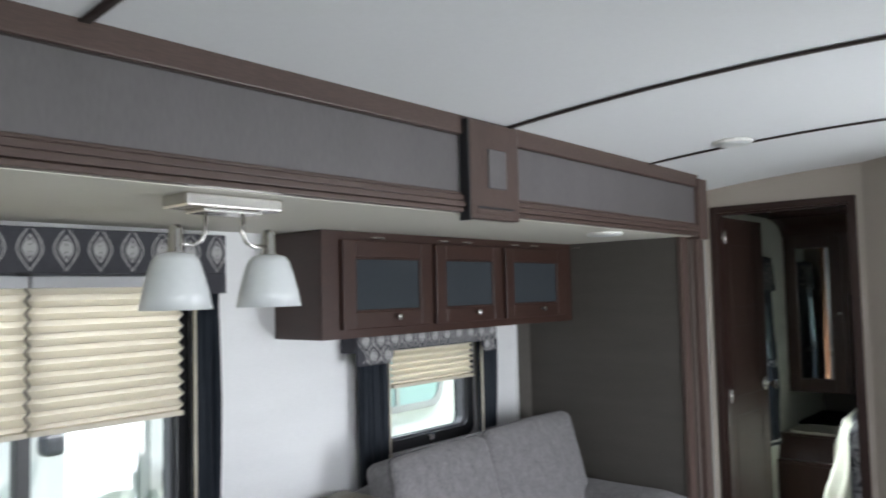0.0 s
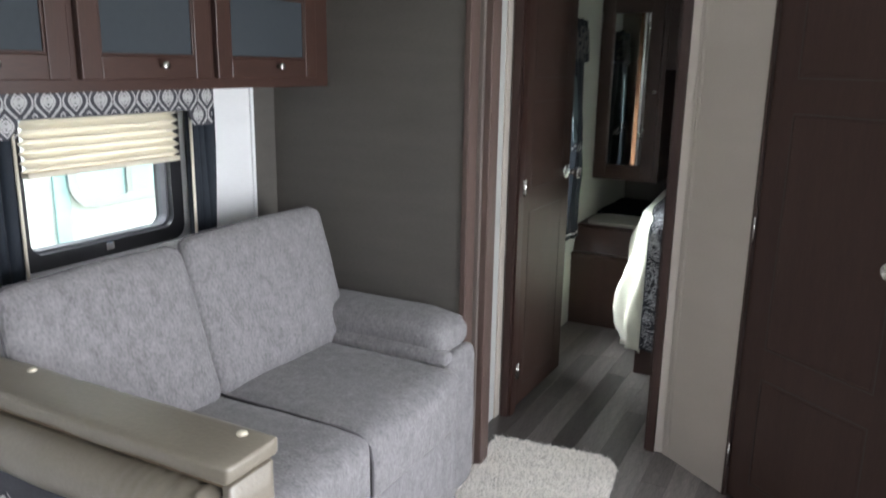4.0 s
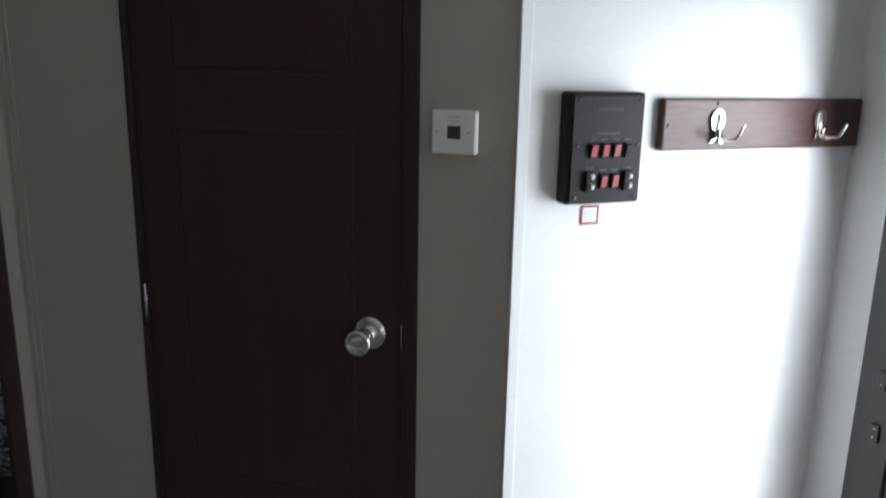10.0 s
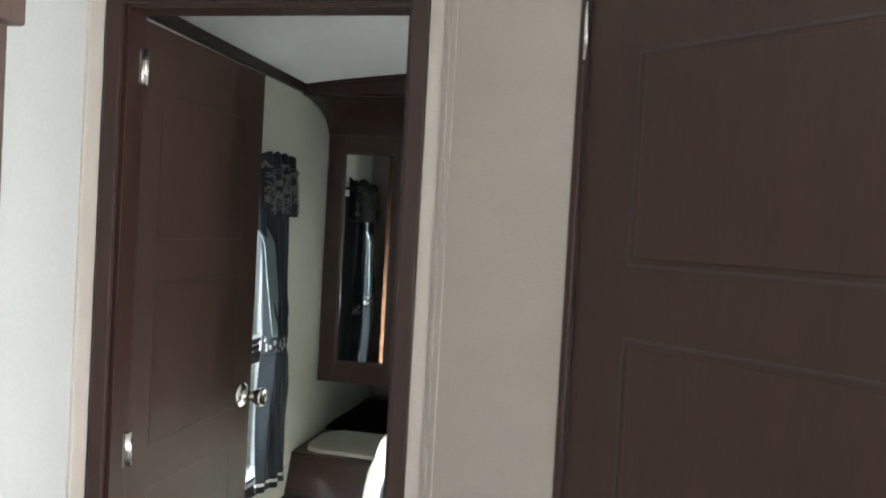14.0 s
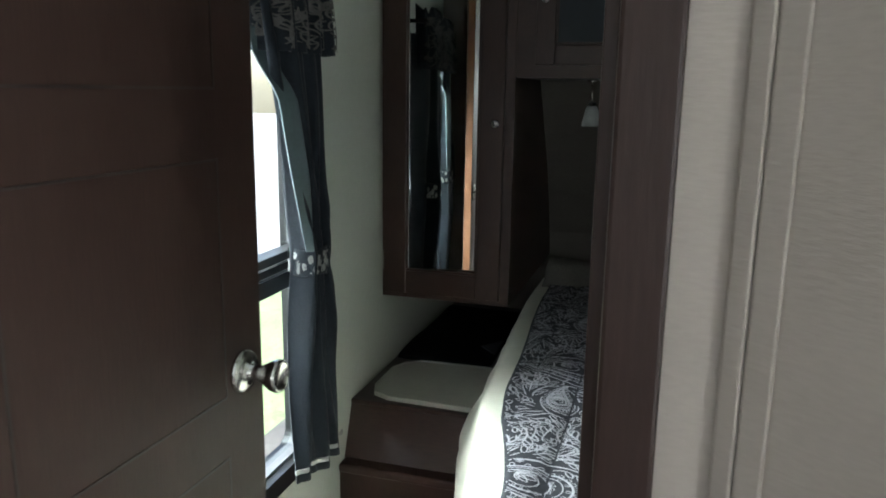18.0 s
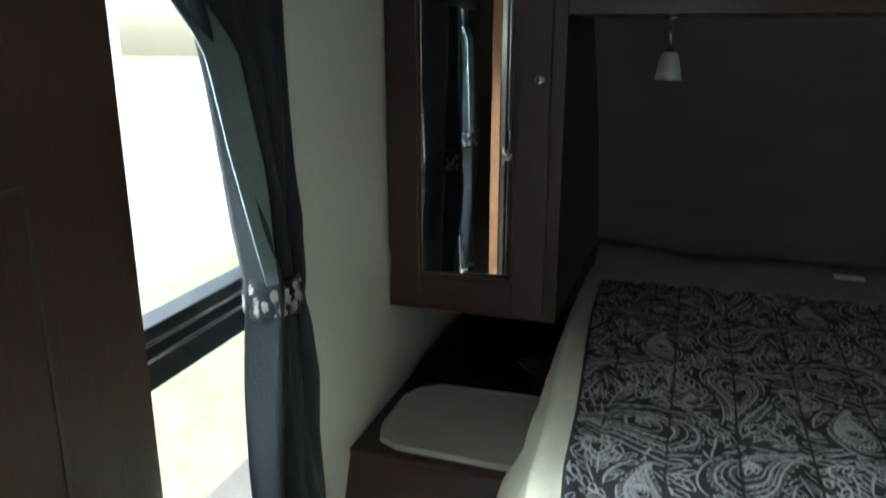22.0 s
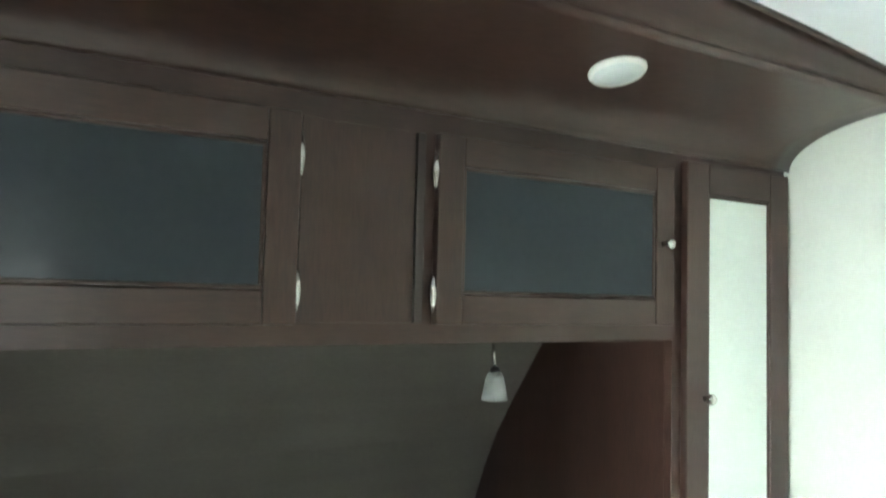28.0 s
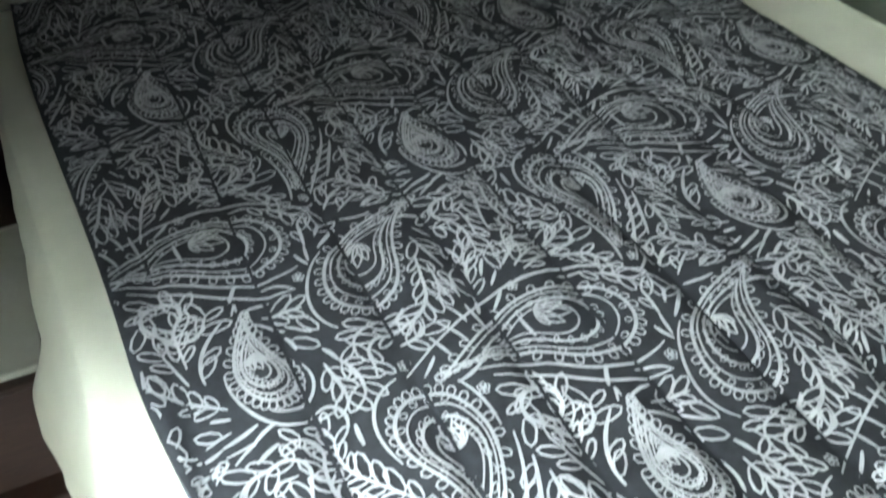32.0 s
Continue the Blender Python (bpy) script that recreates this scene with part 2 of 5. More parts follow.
M_GLASS = bpy.data.materials.new("window_glass")
M_GLASS.use_nodes = True
gb = M_GLASS.node_tree.nodes["Principled BSDF"]
gb.inputs["Transmission Weight"].default_value, gb.inputs["Roughness"].default_value, gb.inputs["IOR"].default_value = 1.0, 0.0, 1.45
gb.inputs["Base Color"].default_value = (0.92, 0.97, 0.96, 1)

# planks vary piece by piece
M_PLANK = mat("grey_wood_plank", (0.098, 0.087, 0.081), 0.36, vary=0.55, scale=4, bump=0.08, bscale=28, stretch=(9, 0.8, 1))
pt = M_PLANK.node_tree
oi, hsv = pt.nodes.new("ShaderNodeObjectInfo"), pt.nodes.new("ShaderNodeHueSaturation")
mr = pt.nodes.new("ShaderNodeMapRange")
mr.inputs["To Min"].default_value, mr.inputs["To Max"].default_value = 0.55, 1.55
pt.links.new(oi.outputs["Random"], mr.inputs[0]), pt.links.new(mr.outputs[0], hsv.inputs["Value"])
ramp_out = [n for n in pt.nodes if n.type == "VALTORGB"][0]
pt.links.new(ramp_out.outputs[0], hsv.inputs["Color"])
pt.links.new(hsv.outputs[0], pt.nodes["Principled BSDF"].inputs["Base Color"])

mirror = bpy.data.materials.new("mirror_glass")
mirror.use_nodes = True
mb = mirror.node_tree.nodes["Principled BSDF"]
mb.inputs["Base Color"].default_value, mb.inputs["Metallic"].default_value, mb.inputs["Roughness"].default_value = (0.79, 0.83, 0.81, 1), 1.0, 0.02


# ---- mesh helpers ----
def finish(name, bm, material, parent=None, label=""):
    me = bpy.data.meshes.new(name)
    bm.to_mesh(me)
    bm.free()
    for m in material if isinstance(material, (list, tuple)) else [material]:
        me.materials.append(m)
    ob = new(name, me)
    if parent is not None:
        ob.parent = parent
        ob.matrix_parent_inverse = parent.matrix_world.inverted()
    if label:
        ob["label"] = label
    return ob


part = finish


def thing(name, label, category, at=(0, 0, 0), group="", kind="", rz=0):
    ob = new(name)
    ob.empty_display_size = 0.1
    ob.matrix_world = pose(*at, 0, 0, rz)
    bpy.context.view_layer.update()
    return tagged(ob, label, category, group, kind)


def struct(name, bm, material, label):
    return tagged(finish(name, bm, material), label, "", "", "structure")


def add_box(bm, x0, x1, y0, y1, z0, z1, bevel=0.0, seg=2):
    r = bmesh.ops.create_cube(bm, size=1)
    vs = r["verts"]
    bmesh.ops.scale(bm, verts=vs, vec=(abs(x1 - x0), abs(y1 - y0), abs(z1 - z0)))
    bmesh.ops.translate(bm, verts=vs, vec=((x0 + x1) / 2, (y0 + y1) / 2, (z0 + z1) / 2))
    if bevel:
        es = list({e for v in vs for e in v.link_edges})
        bmesh.ops.bevel(bm, geom=es, offset=bevel, segments=seg, affect="EDGES", profile=0.5)
    return bm


def box(x0, x1, y0, y1, z0, z1, bevel=0.0, seg=2):
    return add_box(bmesh.new(), x0, x1, y0, y1, z0, z1, bevel, seg)


def prism(outline, a0, a1, axis="y"):
    """A closed outline swept along one axis. Outline: (u, v) pairs; axis y: (x, z), axis x: (y, z), axis z: (x, y)."""
    bm = bmesh.new()
    put = {"y": lambda u, v, a: (u, a, v), "x": lambda u, v, a: (a, u, v), "z": lambda u, v, a: (u, v, a)}[axis]
    lo = [bm.verts.new(put(u, v, a0)) for u, v in outline]
    hi = [bm.verts.new(put(u, v, a1)) for u, v in outline]
    n = len(outline)
    bm.faces.new(lo), bm.faces.new(hi[::-1])
    for i in range(n):
        bm.faces.new((lo[i], hi[i], hi[(i + 1) % n], lo[(i + 1) % n]))
    bmesh.ops.recalc_face_normals(bm, faces=bm.faces)
    return bm


def wall_with_holes(name, axis, a0, a1, u0, u1, z0, z1, holes, material, label):
    """A wall slab from a0 to a1 on axis, over u and z, with rectangular holes (u0, u1, z0, z1)."""
    bm = bmesh.new()
    us = sorted({u0, u1, *[h[0] for h in holes], *[h[1] for h in holes]})
    zs = sorted({z0, z1, *[h[2] for h in holes], *[h[3] for h in holes]})
    for i in range(len(us) - 1):
        for k in range(len(zs) - 1):
            cu, cz = (us[i] + us[i + 1]) / 2, (zs[k] + zs[k + 1]) / 2
            if any(h[0] < cu < h[1] and h[2] < cz < h[3] for h in holes):
                continue
            if axis == "x":
                add_box(bm, a0, a1, us[i], us[i + 1], zs[k], zs[k + 1])
            else:
                add_box(bm, us[i], us[i + 1], a0, a1, zs[k], zs[k + 1])
    bmesh.ops.remove_doubles(bm, verts=bm.verts, dist=1e-5)
    return struct(name, bm, material, label)


# ---- plan ----
XL, XR, XRM = -1.165, 1.165, 1.468
XS, YS, ZSC = -1.80, -0.56, 1.852
YB, ZW0, ZW1 = 1.745, 0.862, 1.962
AX, AY = -0.28, 0.0
BX, BY = 0.654, -0.72
ADIR = Vector((BX - AX, BY - AY, 0)).normalized()
AROT = math.degrees(math.atan2(ADIR.y, ADIR.x))
ALEN = (Vector((BX, BY, 0)) - Vector((AX, AY, 0))).length


def arch(x):
    return 2.185 - 0.058 * x * x


def smooth(t):
    t = min(1.0, max(0.0, t))
    return t * t * (3 - 2 * t)


def grid_mesh(rows, close=False):
    """A sheet from rows of points."""
    bm = bmesh.new()
    vs = [[bm.verts.new(p) for p in r] for r in rows]
    n = len(vs[0])
    for a, b in zip(vs, vs[1:]):
        for k in range(n if close else n - 1):
            bm.faces.new((a[k], a[(k + 1) % n], b[(k + 1) % n], b[k]))
    for f in bm.faces:
        f.smooth = True
    bmesh.ops.recalc_face_normals(bm, faces=bm.faces)
    return bm


def thick(bm, t):
    """Gives a sheet its thickness."""
    bmesh.ops.solidify(bm, geom=bm.faces[:], thickness=t)
    bmesh.ops.recalc_face_normals(bm, faces=bm.faces)
    return bm


def lathe(profile, at=(0, 0, 0), axis="z", seg=24):
    """A turned piece from (radius, height) pairs."""
    bm = bmesh.new()
    rings = []
    for r, h in profile:
        ring = []
        for k in range(seg):
            a = 2 * math.pi * k / seg
            p = (r * math.cos(a), r * math.sin(a), h)
            p = {"z": p, "x": (h, p[0], p[1]), "y": (p[0], h, p[1])}[axis]
            ring.append(bm.verts.new((at[0] + p[0], at[1] + p[1], at[2] + p[2])))
        rings.append(ring)
    for a, b in zip(rings, rings[1:]):
        for k in range(seg):
            bm.faces.new((a[k], a[(k + 1) % seg], b[(k + 1) % seg], b[k]))
    if profile[0][0] > 1e-4:
        bm.faces.new(rings[0][::-1])
    if profile[-1][0] > 1e-4:
        bm.faces.new(rings[-1])
    bmesh.ops.remove_doubles(bm, verts=bm.verts, dist=1e-6)
    bmesh.ops.recalc_face_normals(bm, faces=bm.faces)
    for f in bm.faces:
        f.smooth = True
    return bm


def tube(points, r, seg=10):
    """A rod that follows points."""
    rows = []
    for i, p in enumerate(points):
        d = (Vector(points[min(i + 1, len(points) - 1)]) - Vector(points[max(i - 1, 0)])).normalized()
        u = d.orthogonal().normalized()
        if rows and u.dot(last) < 0:
            u = -u
        last = u
        w = d.cross(u)
        rows.append([Vector(p) + r * (math.cos(2 * math.pi * k / seg) * u + math.sin(2 * math.pi * k / seg) * w) for k in range(seg)])
    bm = grid_mesh(rows, True)
    bm.verts.ensure_lookup_table()
    bm.faces.new(bm.verts[:seg]), bm.faces.new(bm.verts[-seg:][::-1])
    bmesh.ops.recalc_face_normals(bm, faces=bm.faces)
    return bm


def puff(x0, x1, y0, y1, z0, z1, r, bulge=0.0, n=14):
    """An upholstered block with rounded edges and slightly swollen faces."""
    bm = bmesh.new()
    add_box(bm, x0, x1, y0, y1, z0, z1)
    bmesh.ops.subdivide_edges(bm, edges=bm.edges[:], cuts=n, use_grid_fill=True)
    c = Vector(((x0 + x1) / 2, (y0 + y1) / 2, (z0 + z1) / 2))
    h = Vector(((x1 - x0) / 2, (y1 - y0) / 2, (z1 - z0) / 2))
    for v in bm.verts:
        d = v.co - c
        q = Vector([max(-h[i] + r, min(h[i] - r, d[i])) for i in range(3)])
        o = d - q
        if o.length > 1e-6:
            o = o.normalized() * r
        s = [1 - abs(d[i] / h[i]) ** 3 for i in range(3)]
        sw = Vector([bulge * (1 if d[i] > 0 else -1) * (abs(d[i]) / h[i]) ** 4 * s[(i + 1) % 3] * s[(i + 2) % 3] for i in range(3)])
        wob = 0.004 * noise.noise(v.co * 9) + 0.006 * noise.noise(v.co * 3)
        v.co = c + q + o + sw + (o.normalized() * wob if o.length > 1e-6 else Vector())
    for f in bm.faces:
        f.smooth = True
    return bm


def ribbon_mesh(name, lines, place, material, parent, label=""):
    """Printed lines: each line (points, width) becomes a thin strip laid on a surface by place(u, v)."""
    verts, faces = [], []
    for pts, w in lines:
        pts = np.asarray(pts, float)
        if len(pts) < 2:
            continue
        t = np.gradient(pts, axis=0)
        nrm = np.stack([-t[:, 1], t[:, 0]], 1) / (np.linalg.norm(t, axis=1, keepdims=True) + 1e-9)
        taper = np.sin(np.linspace(0.25, math.pi - 0.25, len(pts)))[:, None] ** 0.5
        a, b = pts + nrm * w / 2 * taper, pts - nrm * w / 2 * taper
        base = len(verts)
        ok = []
        for p, q in zip(a, b):
            pa, pb = place(*p), place(*q)
            ok.append(pa is not None and pb is not None)
            verts += [pa or (0, 0, 0), pb or (0, 0, 0)]
        for k in range(len(pts) - 1):
            if ok[k] and ok[k + 1]:
                i = base + 2 * k
                faces.append((i, i + 1, i + 3, i + 2))
    used = sorted({i for f in faces for i in f})
    new_id = {o: n for n, o in enumerate(used)}
    me = bpy.data.meshes.new(name)
    me.from_pydata([verts[i] for i in used], [], [tuple(new_id[i] for i in f) for f in faces])
    me.materials.append(material)
    ob = new(name, me)
    ob.parent = parent
    ob.matrix_parent_inverse = parent.matrix_world.inverted()
    tagged(ob, label, kind="stuff")
    return ob


# ---- shell ----
struct("floor", box(-1.95, 1.6, -6.2, 2.8, -0.08, -0.003), M_FLOOR, "grey-brown wood-look vinyl plank floor")
floor_ob = bpy.data.objects["floor"]
pts = [(x, arch(x)) for x in np.linspace(-1.3, 1.6, 29)]
struct("ceiling", prism(pts + [(1.6, 2.4), (-1.3, 2.4)], -6.2, 1.45), M_CEIL, "white arched ceiling board")
WB = (0.51, 1.27, 0.56, 1.68)
wall_with_holes("wall_left_bedroom", "x", XL - 0.07, XL, 0.06, 2.8, 0, 2.3, [WB], M_BEDWALL, "pale green-grey bedroom side wall")
struct("wall_left_stub", box(XL - 0.07, -1.02, -0.42, 0.0, 0, 2.3), M_STUB, "off-white wall beside bedroom door")
W2 = (-1.68, -1.08, 0.955, 1.46)
W1 = (-3.95, -2.60, 0.80, 1.74)
wall_with_holes("wall_slide_back", "x", XS - 0.06, XS, -5.2, YS, 0, 1.9, [W2, W1], M_WHITE, "white slide-out wall panel")
struct("trim_slide_corner", box(XS, XS + 0.012, -0.70, -0.685, 0.0, ZSC, 0.003), M_WHITE, "white corner trim strip")
struct("wall_slide_filler", box(XS, XS + 0.006, -0.685, YS, 0.0, ZSC), M_TAUPE, "dark taupe slide-out corner panel")
struct("wall_slide_end", box(XS - 0.06, -0.945, YS, YS + 0.05, 0, 1.9), M_TAUPE, "dark taupe slide-out end wall")
struct("ceiling_slide", box(XS - 0.06, -0.90, -5.2, YS + 0.05, ZSC, ZSC + 0.03), M_SLIDECEIL, "cream slide-out ceiling")
struct("wall_slide_far_end", box(XS - 0.06, -0.93, -5.25, -5.2, 0, 1.9), M_TAUPE, "dark taupe slide-out end wall")
struct("wall_left_rear", box(XL - 0.07, -0.9, -6.2, -5.25, 0, 2.3), M_WHITE, "white rear side wall")
struct("wall_over_slide", box(-1.3, -0.905, -5.25, -0.42, 1.88, 2.3), M_WHITE, "wall above slide-out opening")
# the hole is added, out of view, for the rear fill lamp
wall_with_holes("wall_rear", "y", -6.2, -6.1, -1.3, 1.6, 0, 2.3, [(-0.4, 1.0, 1.0, 1.8)], M_WHITE, "white rear wall")
DE = (-1.60, -0.92, 0.05, 1.87)
# beside the entry door, a second hole added for the kitchen fill lamp
wall_with_holes("wall_right", "x", XRM, XRM + 0.07, -6.2, BY + 0.04, 0, 2.3, [DE, (-4.1, -3.1, 1.05, 1.75)], M_WHITE, "white entry-side wall")
struct("wall_right_bedroom", box(XR, XR + 0.07, 0.465, 2.8, 0, 2.3), M_BEDWALL, "pale green-grey bedroom side wall")
struct("wall_bath_back", box(-0.346, XR + 0.07, 0.425, 0.465, 0, 2.3), M_BEDWALL, "pale bathroom back wall")
struct("wall_bath_side", box(-0.346, -0.27, 0.063, 0.425, 0, 2.3), M_BEDWALL, "pale wall beside bedroom door")
struct("trim_bath_side", box(-0.353, -0.3465, 0.405, 0.430, 0, 2.12, 0.002), M_PLASTIC, "pale edge strip on wall end")
struct("trim_bath_side", box(-0.350, -0.3465, 0.385, 0.402, 0, 2.12, 0.0015), M_BEDWALL, "pale edge strip on wall end")
struct("wall_panel_cross", box(BX, XRM, BY, BY + 0.04, 0, 2.3), M_WHITE, "white wall with control panel")
struct("wall_bath_outer", box(1.237, 1.52, BY + 0.04, 0.51, 0, 2.3), M_WHITE, "white outer wall")
wall_with_holes("wall_bedroom_door", "y", 0.0, 0.06, XL, -0.27, 0, 2.3, [(-0.985, -0.315, -1, 2.0)], M_BEIGE, "beige wall over bedroom door")
aw = wall_with_holes("wall_bath_angled", "y", 0.0, 0.05, 0.0, ALEN, 0, 2.3, [(0.345, 0.96, -1, 2.005)], M_BEIGE, "beige angled bathroom wall")
aw.matrix_world = pose(AX, AY, 0, 0, 0, AROT)
prof = [(2.64, 0.0), (2.63, 0.6), (2.59, 0.80), (2.54, 0.96), (2.47, 1.12), (2.41, 1.23), (2.34, 1.33), (2.21, 1.50), (2.02, 1.72), (1.85, 1.98), (1.85, 2.4), (2.8, 2.4), (2.8, 0.0)]
struct("wall_front", prism(prof, XL - 0.07, XR + 0.07, "x"), M_FRONT, "dark taupe curved front wall")


def cove_point(x, a):
    """On the soffit: a below 0 runs up the lip, from 0 to a right angle it curves back to the cabinets."""
    if a < 0:
        e = min(1.0, -a)
        return (x, 1.446 - 0.014 * e, 2.072 + (arch(x) - 0.003 - 2.072) * e)
    return (x, 1.439 + (YB + 0.004 - 1.439) * math.sin(a), 1.957 + (2.072 - 1.957) * math.cos(a))


struct("ceiling_soffit", thick(grid_mesh([[cove_point(x, i / 14 * math.pi / 2) for x in np.linspace(XL, XR, 33)] for i in range(15)]), 0.006), M_WOODH, "dark brown wood soffit over the bed")
struct("trim_soffit_lip", thick(grid_mesh([[cove_point(x, -e) for x in np.linspace(XL, XR, 33)] for e in (1.0, 0.66, 0.33, 0.001)]), 0.004), M_WOODH, "dark brown wood lip of the soffit")
struct("trim_soffit_edge", thick(grid_mesh([[(x, y, arch(x) - 0.001 - d) for x in np.linspace(XL, XR, 33)] for y, d in ((1.424, 0.0), (1.424, 0.007), (1.436, 0.007))]), 0.002), M_WOODH, "dark wood soffit edge strip")

# trims of the slide-out
struct("trim_fascia_panel", box(-0.905, -0.885, -5.2, -0.48, 1.88, 2.13), M_FASCIA, "grey woven fascia over slide-out")
struct("trim_fascia_top", box(-0.905, -0.872, -5.2, -0.48, 2.085, 2.145, 0.004), M_TRIM, "brown trim under the ceiling")
struct("trim_fascia_groove", box(-0.886, -0.8825, -5.2, -0.48, 2.081, 2.085), M_SEAM, "dark shadow gap under trim")
for k, (z0, z1, x1) in enumerate(((1.854, 1.868, -0.872), (1.869, 1.886, -0.866), (1.887, 1.904, -0.870), (1.905, 1.914, -0.878))):
    struct("trim_fascia_bottom", box(-0.915, x1, -5.2, -0.48, z0, z1, 0.003), M_TRIM, "brown grooved lower fascia trim")
for k, (x0, x1, y0, y1) in enumerate(((-0.955, -0.930, -0.566, -0.475), (-0.934, -0.912, -0.50, -0.45), (-0.913, -0.886, -0.485, -0.41), (-0.948, -0.895, -0.47, -0.40))):
    struct("trim_post", box(x0, x1, y0, y1, 0, 1.86 if k < 3 else 2.12, 0.004), M_TRIMV if k % 2 == 0 else M_TRIM2, "brown grooved slide-out trim post")
struct("trim_post_cap", box(-0.95, -0.862, -0.505, -0.40, 1.84, 2.125, 0.006), M_TRIMV, "brown post cap block")
struct("trim_stub_corner", box(-1.022, -1.012, -0.055, -0.003, 0, 2.12, 0.003), M_BEIGE, "beige corner trim")

cover = thing("beam_cover", "brown wood cover block on slide-out beam", "trim block", (-0.88, -2.1, 1.82))
part("block", box(-0.89, -0.852, -2.235, -1.985, 1.836, 2.132, 0.006), M_TRIMV, cover)
part("plate", box(-0.853, -0.846, -2.15, -2.06, 1.93, 2.05, 0.004), M_FASCIA, cover, "pale inset plate")
part("groove", box(-0.853, -0.8505, -2.20, -2.02, 1.868, 1.874), M_BLACK, cover)
part("bead", box(-0.853, -0.848, -2.205, -2.015, 1.85, 1.862, 0.002), M_TRIM, cover)
part("gasket", box(-0.888, -0.853, -2.243, -2.2355, 1.830, 2.13), M_BLACK, cover, "black rubber edge")

# ceiling seams, trims
for y in (-3.35, -2.01, -0.99):
    struct("trim_ceiling_seam", thick(grid_mesh([[(x, yy, arch(x) - 0.003) for x in np.linspace(-0.90, XRM, 31)] for yy in (y - 0.011, y + 0.011)]), 0.004), M_SEAM, "dark brown ceiling seam strip")
struct("trim_ceiling_cross", thick(grid_mesh([[(x, yy, arch(x) - d) for x in np.linspace(BX + 0.01, XRM, 17)] for yy, d in ((BY - 0.014, 0.001), (BY - 0.014, 0.018), (BY - 0.001, 0.021))]), 0.003), M_SEAM, "dark brown ceiling edge strip")
struct("trim_cross_crown", thick(grid_mesh([[(x, yy, arch(x) - d) for x in np.linspace(BX + 0.01, XRM, 17)] for yy, d in ((BY - 0.007, 0.014), (BY - 0.007, 0.044), (BY - 0.001, 0.046))]), 0.003), M_WHITE, "pale crown strip under ceiling")
struct("trim_cross_corner", box(BX - 0.004, BX + 0.02, BY - 0.008, BY - 0.001, 0, 2.16, 0.002), M_WHITE, "white corner trim")
struct("trim_bedroom_ceiling", box(XL, XL + 0.018, 0.06, 1.43, arch(XL) - 0.035, arch(XL) + 0.005, 0.003), M_SEAM, "dark wood trim under bedroom ceiling")


def downlight(x, y, z, label, rx=0.0, r=0.075):
    t = thing("ceiling_light", label, "ceiling light", (x, y, z), group="disc lights")
    t.matrix_world = pose(x, y, z, rx, 0, 0)
    bpy.context.view_layer.update()
    for nm, pr, m in (("rim", [(r * 0.86, 0.002), (r, 0.0), (r, -0.008), (r * 0.92, -0.014), (r * 0.86, -0.012)], M_PLASTIC), ("lens", [(0.0, -0.016), (r * 0.5, -0.0155), (r * 0.88, -0.012), (r * 0.88, -0.004), (0.0, -0.004)], M_LAMPGLASS)):
        ob = finish(nm, lathe(pr), m)
        ob.parent = t
    return t


downlight(-0.50, -1.06, arch(0.5), "white round ceiling light, switched off", 0)
downlight(0.36, -1.16, arch(0.36), "white round ceiling light near air vent", 0, 0.05)
downlight(-1.02, -1.13, ZSC, "white round light in slide-out ceiling", 0)
for x in (-0.395, 0.42):
    p = cove_point(x, 0.52)
    downlight(x, p[1] - 0.002, p[2] - 0.004, "white round light in wood soffit", -12, 0.054)

vent = thing("ceiling_vent", "white air conditioner vent on ceiling", "vent", (0.4, -1.5, 2.16))
part("frame", box(0.20, 0.64, -1.74, -1.32, 2.150, 2.168, 0.006), M_PLASTIC, vent)
part("grille", box(0.26, 0.58, -1.68, -1.38, 2.144, 2.150, 0.002), M_PLASTIC, vent)
for k in range(9):
    part("slat", box(0.27, 0.57, -1.67 + k * 0.033, -1.658 + k * 0.033, 2.138, 2.144), M_PLASTIC, vent)

# door frames
fr = thing("door_frame", "dark brown bedroom door frame", "door frame", (-0.65, 0, 0), kind="structure")
for x0, x1 in ((-1.004, -0.969), (-0.346, -0.311)):
    part("casing", box(x0, x1, -0.014, -0.001, 0, 2.032, 0.003), M_DOORTRIM, fr)
part("head_casing", box(-0.969, -0.346, -0.0135, -0.001, 1.998, 2.032, 0.003), M_DOORTRIM, fr)
part("jamb", box(-0.985, -0.960, 0.001, 0.062, 0, 1.998, 0.001), M_REDWOOD, fr)
part("jamb", box(-0.355, -0.315, 0.001, 0.062, 0, 1.998, 0.001), M_DOORTRIM, fr)
part("head_jamb", box(-0.960, -0.355, 0.001, 0.062, 1.988, 1.998, 0.001), M_DOORTRIM, fr)
part("edge_bead", box(-0.357, -0.340, 0.0622, 0.0660, 0, 1.988, 0.001), M_PLASTIC, fr, "pale bead along the jamb")

bd = thing("door_2", "open dark brown bedroom door with round knob", "door", (-0.972, 0.055, 0), kind="structure", rz=-1.2)
bm = box(-0.034, 0.0, 0.0, 0.605, 0.012, 1.985, 0.002)
leaf = finish("leaf", bm, M_DOOR)
leaf.parent = bd
edge = finish("edge_band", box(-0.031, -0.003, 0.605, 0.6065, 0.014, 1.983), M_ORANGE)
edge.parent, edge["label"] = leaf, "orange-brown wood door edge"
for z0, z1 in ((0.10, 0.92), (1.02, 1.40), (1.50, 1.84)):
    for y0, y1, q0, q1 in ((0.10, 0.50, z0, z0 + 0.004), (0.10, 0.50, z1 - 0.004, z1), (0.10, 0.104, z0, z1), (0.496, 0.50, z0, z1)):
        b = finish("panel_groove", box(0.0002, 0.0012, y0, y1, q0, q1), M_SEAM)
        b.parent = leaf


